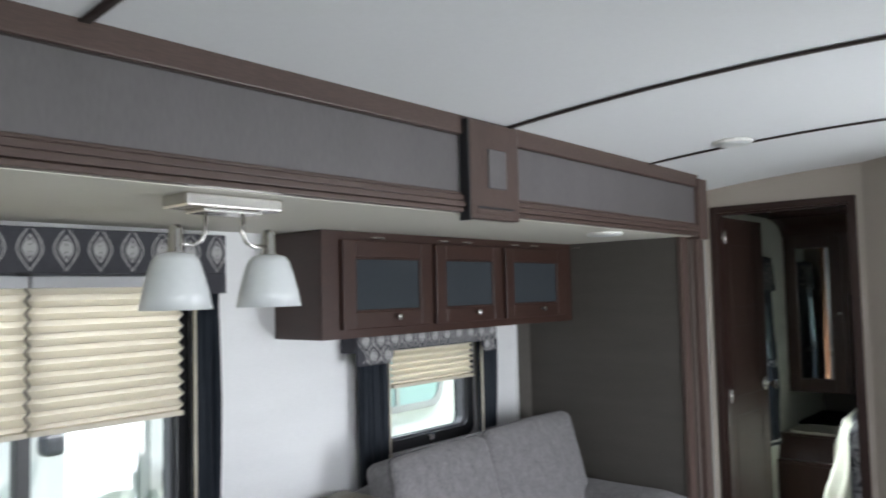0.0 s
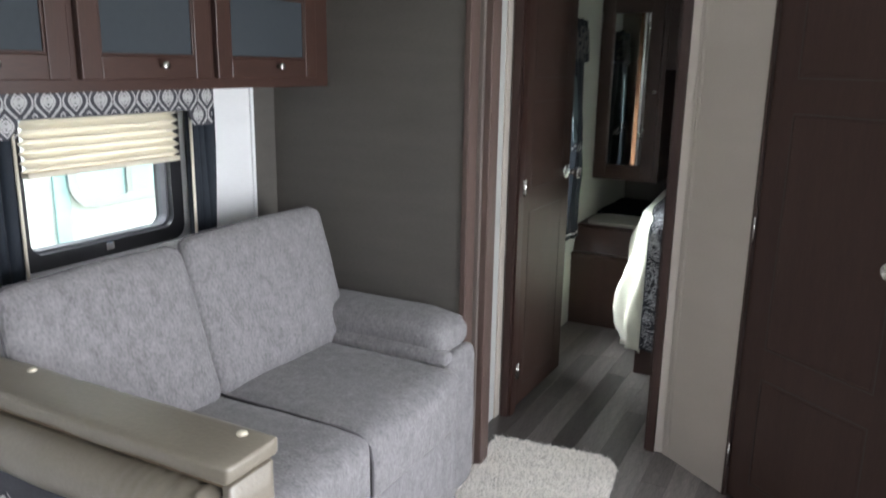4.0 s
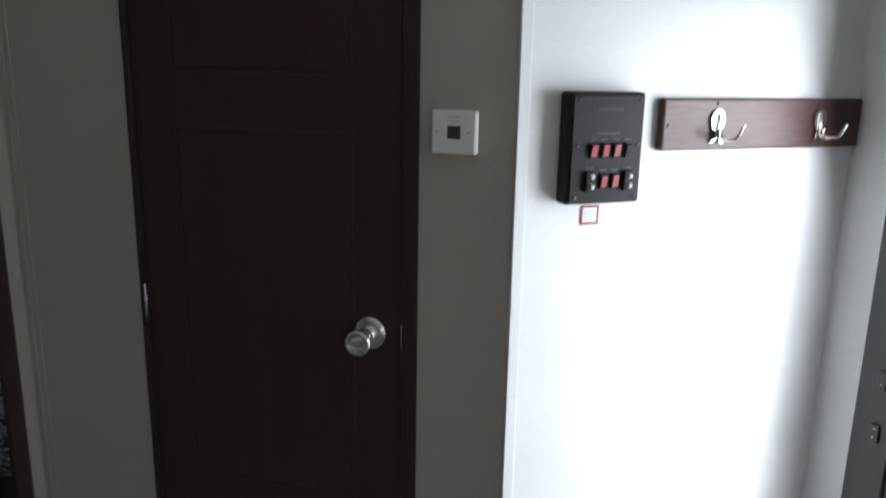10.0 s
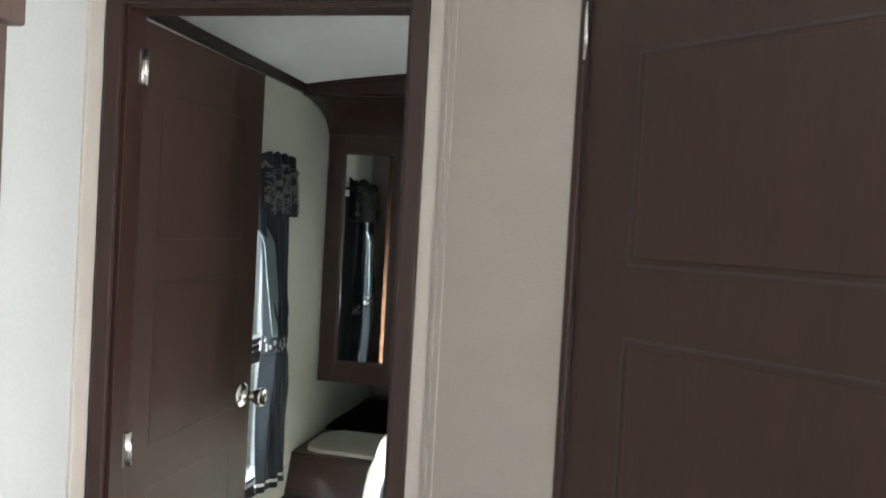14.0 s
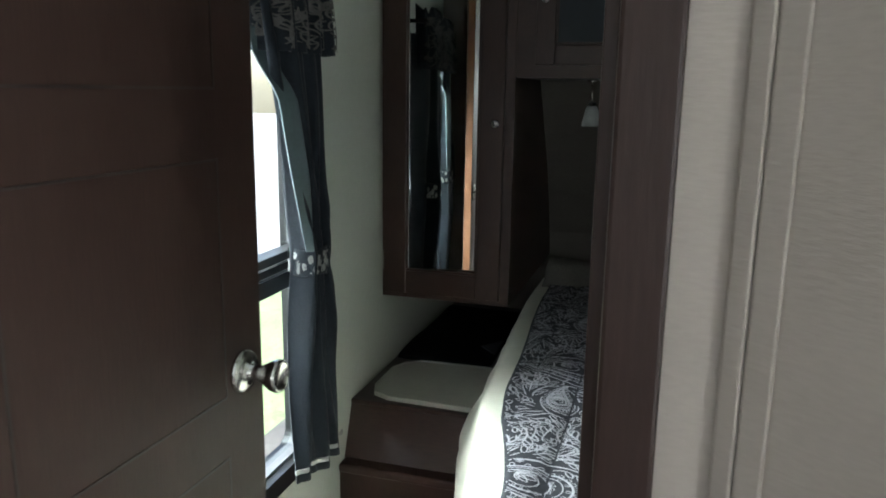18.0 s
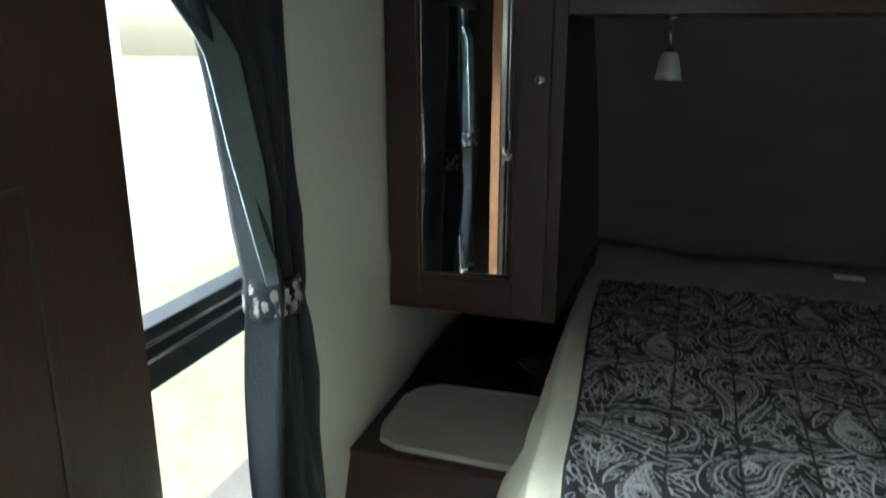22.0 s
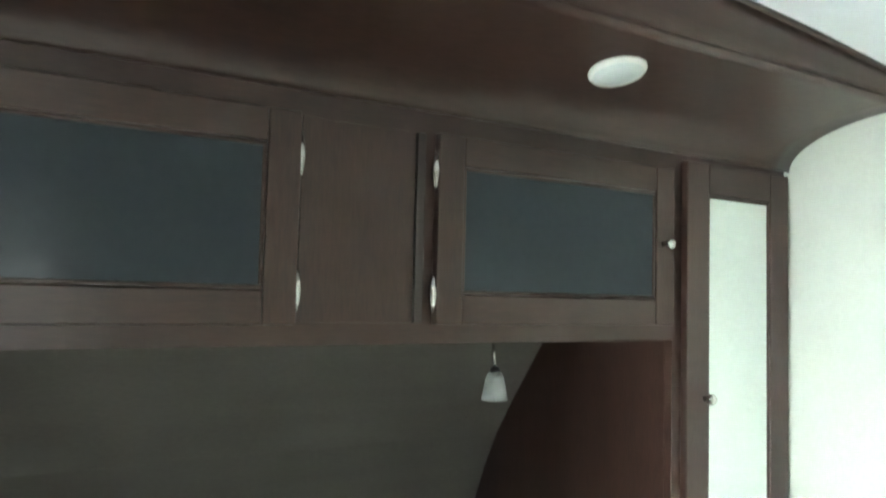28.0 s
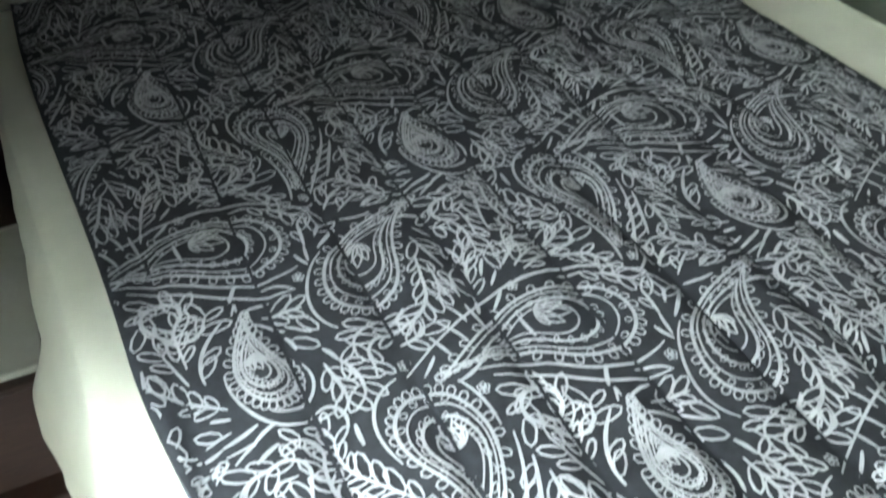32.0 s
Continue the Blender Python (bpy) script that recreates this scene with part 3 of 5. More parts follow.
def knob(parent, m, name="knob"):
    """A round door knob whose axis is its own z."""
    k = finish(name, lathe([(0.0, 0.0), (0.036, 0.0), (0.037, 0.004), (0.033, 0.009), (0.024, 0.012), (0.014, 0.015), (0.0125, 0.030), (0.0135, 0.036), (0.019, 0.046), (0.0255, 0.058), (0.0275, 0.066), (0.0265, 0.071), (0.022, 0.073), (0.0205, 0.071), (0.0, 0.070)], seg=32), M_CHROME)
    k.parent = parent
    k.matrix_parent_inverse = Matrix()
    k.matrix_basis = m
    k["label"] = "brushed nickel knob"
    return k


knob(leaf, pose(0.0, 0.545, 1.05, 0, 90, 0))
for z in (0.20, 1.04, 1.875):
    h = finish("hinge", lathe([(0.0, 0.0), (0.006, 0.0), (0.006, 0.075), (0.0, 0.075)], seg=10), M_CHROME)
    h.parent = bd
    h.location = (0.017, 0.006, z - 0.037)
    h2 = finish("hinge_plate", box(0.0122, 0.0148, -0.014, 0.004, z - 0.037, z + 0.037, 0.0008), M_CHROME)
    h2.parent = bd

bath = thing("door_1", "closed espresso bathroom door with moulded panels", "door", (AX, AY, 0), kind="structure", rz=AROT)


def ap(name, bm, material, parent=None, label=""):
    ob = finish(name, bm, material)
    ob.parent = parent or bath
    if label:
        ob["label"] = label
    return ob


bl = ap("leaf", box(0.350, 0.956, 0.004, 0.040, 0.012, 1.998, 0.002), M_DOOR)
for x0, x1 in ((0.334, 0.347), (0.959, 0.992)):
    ap("casing", box(x0, x1, -0.006, 0.0, 0, 2.034, 0.002), M_DOORTRIM)
ap("head_casing", box(0.347, 0.959, -0.0055, 0.0, 2.003, 2.030, 0.003), M_DOORTRIM)
for z0, z1 in ((0.10, 0.505), (0.612, 1.416), (1.522, 1.842)):
    for x0, x1, q0, q1 in ((0.445, 0.855, z0, z0 + 0.005), (0.445, 0.855, z1 - 0.005, z1), (0.445, 0.450, z0 + 0.005, z1 - 0.005), (0.850, 0.855, z0 + 0.005, z1 - 0.005)):
        ap("panel_groove", box(x0, x1, 0.0028, 0.0038, q0, q1), M_SEAM, bl)
    ap("panel_field", box(0.458, 0.842, 0.0015, 0.004, z0 + 0.013, z1 - 0.013, 0.0012, 1), M_DOOR, bl)
for x0, x1 in ((0.3435, 0.3495), (0.9565, 0.9615)):
    ap("jamb", box(x0, x1, 0.0008, 0.046, 0, 2.0), M_SEAM)
ap("head_jamb", box(0.3455, 0.9595, 0.0008, 0.046, 1.9985, 2.0045), M_SEAM)
knob(bl, pose(0.888, 0.004, 1.009, 90, 0, 0))
for z in (0.17, 1.015, 1.885):
    ap("hinge", lathe([(0.0, z - 0.045), (0.0035, z - 0.045), (0.0035, z + 0.045), (0.0, z + 0.045)], (0.3475, -0.005, 0), seg=10), M_CHROME)
ap("strike_plate", box(0.957, 0.960, -0.003, 0.010, 0.985, 1.035), M_CHROME)

for k, (x0, x1, d) in enumerate(((0.003, 0.016, 0.004), (0.017, 0.034, 0.003))):
    tr = struct("trim_bath_corner", box(x0, x1, -d, -0.0002, 0, 2.17, 0.0015), M_BEIGE, "beige corner trim strip")
    tr.matrix_world = pose(AX, AY, 0, 0, 0, AROT)

th = thing("thermostat", "white square wall thermostat with small display", "thermostat", (AX, AY, 0), rz=AROT)
ap("case", box(1.022, 1.108, -0.022, -0.001, 1.388, 1.468, 0.004), M_PLASTIC, th)
ap("screen", box(1.053, 1.078, -0.0235, -0.0215, 1.416, 1.440, 0.0005), M_GREYGLASS, th, "grey display")
ap("button", box(1.060, 1.070, -0.0245, -0.0215, 1.398, 1.404, 0.001), M_PLASTIC, th)
for z in (1.447, 1.455):
    ap("print_bar", box(1.052, 1.079, -0.0226, -0.0218, z, z + 0.002), M_GREYPL, th)
for x in (1.034, 1.094):
    ap("print_bar", box(x - 0.004, x + 0.004, -0.0226, -0.0218, 1.427, 1.430), M_GREYPL, th)

# ---- cross wall things ----
cp = thing("control_panel", "black switch panel with red rocker switches on white wall", "control panel", (0.81, BY, 1.41))
part("housing", box(0.727, 0.888, BY - 0.038, BY - 0.0005, 1.299, 1.506, 0.006), M_DARKPLASTIC, cp)
face = part("faceplate", box(0.734, 0.883, BY - 0.041, BY - 0.038, 1.305, 1.500, 0.001), M_DARKPLASTIC, cp)
yf = BY - 0.041
for x in (0.745, 0.874):
    for z in (1.313, 1.410, 1.492):
        part("screw", lathe([(0.0, -0.002), (0.003, -0.002), (0.003, 0.0)], (x, yf, z), "y", 8), M_DIMGREY, cp)
for i in range(4):
    for j in range(2):
        x, z = 0.778 + i * 0.0245, 1.400 - j * 0.057
        red = (j == 0 and i < 3) or (j == 1 and i in (1, 2))
        if j == 1 and i in (0, 3):
            x += -0.004 if i == 0 else 0.004
            sw = part("dimmer_switch", box(x - 0.0105, x + 0.0105, yf - 0.009, yf, z - 0.019, z + 0.019, 0.002), M_DARKPLASTIC, cp)
            for dz in (-0.009, 0.009):
                part("round_button", lathe([(0.0, -0.003), (0.005, -0.0025), (0.0055, 0.0)], (x + 0.001, yf - 0.009, z + dz), "y", 12), M_GREYPL, sw, "grey round button")
            part("print_bar", box(x - 0.009, x + 0.009, yf - 0.0006, yf, z + 0.023, z + 0.0245), M_DIMGREY, cp)
            continue
        sw = part("switch", box(x - 0.0075, x + 0.0075, yf - 0.005, yf, z - 0.014, z + 0.014, 0.001), M_DARKPLASTIC, cp)
        part("rocker", prism([(yf - 0.005, z - 0.011), (yf - 0.005, z + 0.011), (yf - 0.011, z + 0.010), (yf - 0.006, z - 0.010)], x - 0.006, x + 0.006, "x"), M_RED if red else (M_GREYPL if j else M_DARKPLASTIC), sw, "red rocker" if red else "grey rocker")
        part("print_bar", box(x - 0.007, x + 0.007, yf - 0.0006, yf, z + 0.019, z + 0.0205), M_DIMGREY, cp)
for k in range(5):
    part("indicator", lathe([(0.0, -0.002), (0.0018, -0.001), (0.0018, 0.0)], (0.785 + k * 0.0105, yf, 1.442), "y", 8), M_BLACK, cp)
part("print_bar", box(0.785, 0.835, yf - 0.0006, yf, 1.430, 1.4315), M_DIMGREY, cp)
part("emblem", box(0.783, 0.838, yf - 0.001, yf, 1.472, 1.480, 0.0004), M_CHARCOAL, cp, "dim grey emblem bar")
cp.location.x += 0.011
stk = thing("sticker", "small white warning sticker with red border", "sticker", (0.80, BY, 1.27))
part("border", box(0.783, 0.823, BY - 0.0015, BY - 0.0005, 1.262, 1.300), M_RED, stk, "red border")
part("paper", box(0.7875, 0.8185, BY - 0.002, BY - 0.0015, 1.2665, 1.2955), M_PLASTIC, stk)
for k in range(4):
    part("print_bar", box(0.789, 0.817, BY - 0.0024, BY - 0.002, 1.270 + k * 0.006, 1.272 + k * 0.006), M_GREYPL, stk)

stk.location.x += 0.012
stk.location.z -= 0.010

hr = thing("coat_rack", "brown wooden coat rack with metal double hooks", "coat rack", (1.2, BY, 1.44))
part("board", box(0.953, 1.462, BY - 0.019, BY - 0.0005, 1.393, 1.495, 0.005), M_WOODRACK, hr)
for x in (0.967, 1.450):
    part("screw", lathe([(0.0, -0.002), (0.003, -0.002), (0.003, 0.0)], (x, BY - 0.019, 1.442), "y", 8), M_BLACK, hr)
for x in (1.080, 1.342):
    y = BY - 0.019
    up = [(0.0165 * math.sin(a), 1.452 + 0.021 * math.cos(a)) for a in np.linspace(-2.5, 2.5, 17)]
    low = [(0.006, 1.428), (0.010, 1.414), (0.017, 1.407), (0.007, 1.409), (0.0, 1.418), (-0.007, 1.409), (-0.017, 1.407), (-0.010, 1.414), (-0.006, 1.428)]
    hk = part("hook", prism([(x + u, v) for u, v in up + low], y - 0.006, y - 0.0003, "y"), M_CHROME, hr, "nickel double hook")
    part("stem", tube([(x, y - 0.004, 1.465), (x, y - 0.005, 1.435), (x, y - 0.006, 1.418)], 0.005), M_CHROME, hk)
    part("prong", tube([(x, y - 0.005, 1.43), (x + 0.006, y - 0.022, 1.415), (x + 0.016, y - 0.042, 1.418), (x + 0.022, y - 0.052, 1.440), (x + 0.022, y - 0.053, 1.447)], 0.0036), M_CHROME, hk)
    part("prong", tube([(x, y - 0.005, 1.43), (x - 0.008, y - 0.022, 1.418), (x - 0.016, y - 0.030, 1.424), (x - 0.018, y - 0.033, 1.436)], 0.0036), M_CHROME, hk)
    part("screw", lathe([(0.0, -0.002), (0.003, -0.002), (0.003, 0.0)], (x, y, 1.484), "y", 8), M_BLACK, hr)

# entry door frame, rounded black aluminium
ed = thing("entry_door_frame", "black aluminium entry door frame with rounded corners", "door frame", (XRM, -1.2, 0), kind="structure")


def rounded_rect(y0, y1, z0, z1, r, n=7):
    out = []
    for cy, cz, a0 in ((y1 - r, z1 - r, 0), (y0 + r, z1 - r, 90), (y0 + r, z0 + r, 180), (y1 - r, z0 + r, 270)):
        out += [(cy + r * math.cos(radians(a0 + 90 * k / n)), cz + r * math.sin(radians(a0 + 90 * k / n))) for k in range(n + 1)]
    return out


def ring_frame(x0, x1, outer, inner):
    """A frame between two rounded outlines, from x0 to x1."""
    return grid_mesh_flat([[(x0, *p) for p in outer], [(x1, *p) for p in outer], [(x1, *p) for p in inner], [(x0, *p) for p in inner], [(x0, *p) for p in outer]])


def grid_mesh_flat(rows):
    bm = grid_mesh(rows, True)
    bmesh.ops.remove_doubles(bm, verts=bm.verts, dist=1e-6)
    for f in bm.faces:
        f.smooth = False
    bmesh.ops.recalc_face_normals(bm, faces=bm.faces)
    return bm


part("frame", ring_frame(XRM - 0.022, XRM + 0.06, rounded_rect(DE[0] - 0.075, DE[1] + 0.075, 0.004, 1.935, 0.16), rounded_rect(DE[0] + 0.03, DE[1] - 0.03, 0.08, 1.84, 0.10)), M_BLACK, ed)
part("frame_step", ring_frame(XRM - 0.029, XRM - 0.0225, rounded_rect(DE[0] - 0.03, DE[1] + 0.03, 0.03, 1.89, 0.13), rounded_rect(DE[0] + 0.02, DE[1] - 0.02, 0.07, 1.85, 0.11)), M_BLACK, ed)
part("seal", ring_frame(XRM - 0.012, XRM + 0.05, rounded_rect(DE[0] + 0.03, DE[1] - 0.03, 0.08, 1.84, 0.10), rounded_rect(DE[0] + 0.042, DE[1] - 0.042, 0.092, 1.828, 0.09)), M_CHROME, ed, "bright metal edge")
outer, inner = rounded_rect(DE[0] - 0.125, DE[1] + 0.125, 0.0, 2.0, 0.19)[:16], rounded_rect(DE[0] - 0.076, DE[1] + 0.076, 0.003, 1.936, 0.16)[:16]
arcs = [[(DE[1] + e, 1.66)] + pts_ + [(DE[0] - e, 1.66)] for pts_, e in ((outer, 0.125), (inner, 0.076))]
part("surround", thick(grid_mesh([[(XRM - 0.004, *p) for p in a] for a in arcs]), 0.006), M_SURROUND, ed, "grey-brown arched surround")
part("screw", lathe([(0.0, -0.002), (0.004, -0.002), (0.004, 0.0)], (XRM - 0.007, DE[1] + 0.10, 1.70), "x", 10), M_BLACK, ed)
for z in (1.62, 1.52, 1.36, 1.02, 0.92, 0.80):
    pl = part("latch_plate", box(XRM - 0.034, XRM - 0.0292, -0.918, -0.896, z - 0.02, z + 0.02, 0.001), M_BLACK, ed)
    for dz in (-0.01, 0.01):
        part("rivet", lathe([(0.0, -0.002), (0.003, -0.001), (0.003, 0.0)], (XRM - 0.034, -0.907, z + dz), "x", 8), M_CHROME, pl)
part("closer_rod", tube([(XRM - 0.036, -0.920, 1.345), (XRM - 0.036, -0.920, 1.07)], 0.004), M_CHROME, ed, "thin metal rod")

# ---- windows ----
def window(name, label, x, y0, y1, z0, z1, bars=(), posts=(), w=0.035):
    """A black-framed window in a side wall; its glass sits at x - 0.03."""
    t = thing(name, label, "window", (x, (y0 + y1) / 2, z0), kind="structure")
    part("frame", ring_frame(x - 0.073, x + 0.012, rounded_rect(y0 - 0.012, y1 + 0.012, z0 - 0.012, z1 + 0.012, 0.05), rounded_rect(y0 + w, y1 - w, z0 + w, z1 - w, 0.04)), M_BLACK, t)
    part("inner_rim", ring_frame(x - 0.05, x - 0.01, rounded_rect(y0 + w, y1 - w, z0 + w, z1 - w, 0.04), rounded_rect(y0 + w + 0.008, y1 - w - 0.008, z0 + w + 0.008, z1 - w - 0.008, 0.035)), M_DIMGREY, t, "grey metal rim")
    for b in bars:
        for d0, d1, m in ((-0.045, 0.045, M_BLACK), (0.020, 0.026, M_CHROME), (-0.004, 0.004, M_CHROME)):
            part("bar", box(x - 0.04, x + (0.004 if m is M_BLACK else 0.007), y0 + w, y1 - w, b + d0, b + d1, 0.002), m, t)
    for p in posts:
        part("mullion", box(x - 0.04, x + 0.004, p - 0.02, p + 0.02, z0 + w, z1 - w, 0.002), M_BLACK, t)
    g = part("pane", box(x - 0.034, x - 0.030, y0 + w - 0.004, y1 - w + 0.004, z0 + w - 0.004, z1 - w + 0.004), M_GLASS, t)
    g.visible_shadow = False
    return t


win1 = window("window_1", "black-framed sofa window with blind half drawn", XS, *W2)
part("latch", box(XS + 0.012, XS + 0.022, -1.40, -1.37, 0.962, 0.985, 0.003), M_CHROME, win1)
window("window_2", "black-framed dinette window with pleated blinds", XS, *W1, posts=(-3.10,))
win3 = window("window_3", "black-framed bedroom window with two panes", XL, *WB, bars=(1.085,))
part("exit_handle", box(XL + 0.012, XL + 0.03, 0.86, 0.98, 0.535, 0.555, 0.004), M_RED, win3, "red emergency handle")
part("exit_label", box(XL + 0.012, XL + 0.018, 0.78, 0.86, 0.538, 0.55), M_PLASTIC, win3)


def pleated(name, label, x, y0, y1, z0, z1, n):
    """A pleated blind: a zigzag sheet with a bottom rail."""
    t = thing(name, label, "blind", (x, (y0 + y1) / 2, z0))
    rows = [[(x + (0.016 if k % 2 else -0.016), y, z0 + (z1 - z0) * k / (2 * n)) for y in (y0, y1)] for k in range(2 * n + 1)]
    bm = thick(grid_mesh(rows), 0.0012)
    for f in bm.faces:
        f.smooth = False
    part("pleats", bm, M_BLIND, t)
    part("bottom_rail", box(x - 0.018, x + 0.018, y0, y1, z0 - 0.016, z0, 0.003), M_VINYLPALE, t)
    part("head_rail", box(x - 0.018, x + 0.018, y0, y1, z1, z1 + 0.034, 0.003), M_GREYPL, t)
    return t


pleated("pleated_blind", "cream pleated blind half lowered in sofa window", XS + 0.035, -1.655, -1.105, 1.235, 1.42, 7)
pleated("pleated_blind", "cream pleated blind in dinette window", XS + 0.035, -3.099, -2.63, 1.26, 1.66, 11)
pleated("pleated_blind", "cream pleated blind in dinette window", XS + 0.035, -3.93, -3.107, 1.26, 1.66, 11)


def ogee_lines(u0, u1, v0, v1, step, h, w):
    """Rows of pointed ogee outlines, each with a smaller one inside."""
    lines = []
    rows_n = max(1, round((v1 - v0) / (h * 0.8)))
    for r in range(rows_n):
        vc = v0 + (r + 0.5) * (v1 - v0) / rows_n
        u = u0 + (step / 2 if r % 2 else 0)
        while u < u1 + step:
            for s, ww in ((1.0, w * 1.7), (0.66, w * 0.9), (0.30, w * 2.2)):
                v_ = np.linspace(-1, 1, 13)
                du = np.cos(v_ * math.pi / 2) ** 1.35 * step * 0.47 * s
                for sg in (1, -1):
                    lines.append((np.stack([u + sg * du, vc + v_ * h * 0.55 * s], 1), ww))
            u += step
    return lines


def eye_lines(u0, u1, v0, v1, step, h, rows=3, wide=0.46):
    """Rows of pointed eyes from the top down: a pale outline, a dark ring and a filled pale heart."""
    lines, v_ = [], np.linspace(-1, 1, 13)
    for r in range(rows):
        vc = v1 - h * 0.50 - r * h * 0.66
        if vc + h * 0.5 < v0:
            break
        u = u0 + (step / 2 if r % 2 else 0)
        while u < u1 + step:
            for s, ww in ((1.0, 0.0050), (0.52, 0.0065), (0.30, 0.0090), (0.10, 0.0080)):
                du = np.cos(v_ * math.pi / 2) ** 1.3 * step * wide * s
                tall = h * 0.55 * (s if s > 0.9 else s * 1.15)
                for sg in (1, -1):
                    lines.append((np.stack([u + sg * du, vc + v_ * tall], 1), ww))
            u += step
    return lines


def valance(name, label, x0, x1, y0, y1, z0, z1, tabs=(), step=0.084, height=0.0, rows=3, wide=0.46):
    """A boxed fabric valance that stands off the wall; tabs hang lower: (y0, y1, z)."""
    t = thing(name, label, "valance", (x1, (y0 + y1) / 2, z0))
    part("front", box(x1 - 0.012, x1, y0, y1, z0, z1, 0.004), M_CHARCOAL, t)
    part("return", box(x0, x1 - 0.012, y0, y0 + 0.012, z0, z1, 0.003), M_CHARCOAL, t)
    part("return", box(x0, x1 - 0.012, y1 - 0.012, y1, z0, z1, 0.003), M_CHARCOAL, t)
    part("top_board", box(x0, x1 - 0.012, y0 + 0.012, y1 - 0.012, z1 - 0.012, z1), M_WOODH, t)
    for a, b, z in tabs:
        part("tab", prism([(a, z0), (b, z0), (b, z0 - (z0 - z) * 0.35), (b - 0.03 if b < y1 - 0.01 else b, z), (a, z)] if a < y0 + 0.01 else [(a, z0), (b, z0), (b, z), (a + 0.03, z), (a, z0 - (z0 - z) * 0.35)], x1 - 0.010, x1 - 0.001, "x"), M_CHARCOAL, t)

    def put(u, v):
        inside = y0 <= u <= y1 and z0 <= v <= z1
        inside = inside or any(a <= u <= b and z <= v <= z0 for a, b, z in tabs)
        return (x1 + 0.0008, u, v) if inside else None

    zlow = min([z0] + [q[2] for q in tabs])
    ribbon_mesh("print", eye_lines(y0 + 0.045, y1, zlow, z1, step, height or 0.092, rows, wide), put, M_PRINT, t, "pale ogee print")
    return t


valance("valance", "grey ogee-print valance over sofa window", XS, XS + 0.10, -1.905, -0.985, 1.385, 1.478, tabs=((-1.905, -1.70, 1.335), (-1.10, -0.985, 1.335)))
valance("valance", "grey ogee-print valance over dinette window", XS, XS + 0.10, -4.05, -2.50, 1.70, 1.83, tabs=((-2.62, -2.50, 1.635),), step=0.098, height=0.118, rows=1, wide=0.34)


def bundle(points, n=40, amp=0.18, folds=9, seed=0.0):
    """A gathered curtain: rings (x, y, z, half depth, half width) lofted, with folds."""
    rows = []
    for i in range(len(points) - 1):
        for k in range(8):
            s = k / 8
            e = smooth(s)
            a, b = points[i], points[i + 1]
            rows.append([a[j] + (b[j] - a[j]) * e for j in range(5)])
    rows.append(points[-1])
    out = []
    for ri, (x, y, z, hx, hy) in enumerate(rows):
        ring = []
        for k in range(n * 2):
            a = 2 * math.pi * k / (n * 2)
            f = 1 + amp * math.sin(folds * a + seed + 0.05 * ri)
            ring.append((x + hx * math.cos(a) * f, y + hy * math.sin(a) * (1 + amp * 0.25 * math.sin(folds * a)), z + 0.004 * math.sin(3 * a + ri)))
        out.append(ring)
    bm = grid_mesh(out, True)
    bm.verts.ensure_lookup_table()
    bm.faces.new(bm.verts[:2 * n]), bm.faces.new(bm.verts[-2 * n:][::-1])
    bmesh.ops.recalc_face_normals(bm, faces=bm.faces)
    return bm


def panel_curtain(label, x, y0, y1, z0, z1):
    t = thing("curtain", label, "curtain", (x, (y0 + y1) / 2, z0), group="slide-out curtains")
    n = 30
    rows = [[(x + 0.016 * math.sin(k * 1.25 + 1.5 * z) + 0.005 * math.sin(k * 3.1), y0 + (y1 - y0) * k / n + 0.003 * math.sin(k * 0.4 + 4 * z), z) for k in range(n + 1)] for z in np.linspace(z0, z1, 6)]
    part("cloth", thick(grid_mesh(rows), 0.004), M_CURTAIN, t)
    e = y1 if y0 < -1.5 and y0 > -2 else y0
    part("piping", tube([(x + 0.02, e, z0), (x + 0.02, e, z1)], 0.005), M_VINYLPALE, t, "pale edge piping")
    return t


panel_curtain("narrow dark navy curtain beside sofa window", XS + 0.05, -1.86, -1.70, 0.80, 1.39)
panel_curtain("narrow dark navy curtain beside sofa window", XS + 0.05, -1.07, -0.985, 0.80, 1.39)
panel_curtain("narrow dark navy curtain beside dinette window", XS + 0.05, -2.60, -2.51, 0.70, 1.68)


def leaf_spray(cx, cy, s, rot, n=6):
    out = []
    for k in range(n):
        a = rot + (k - (n - 1) / 2) * 0.42
        t_ = np.linspace(0, math.pi, 9)
        l = s * (0.7 + 0.3 * math.cos((k - (n - 1) / 2)))
        for sg in (1, -1):
            u, v = np.linspace(0, l, 9), sg * 0.16 * l * np.sin(t_)
            out.append(np.stack([cx + u * math.cos(a) - v * math.sin(a), cy + u * math.sin(a) + v * math.cos(a)], 1))
    return out


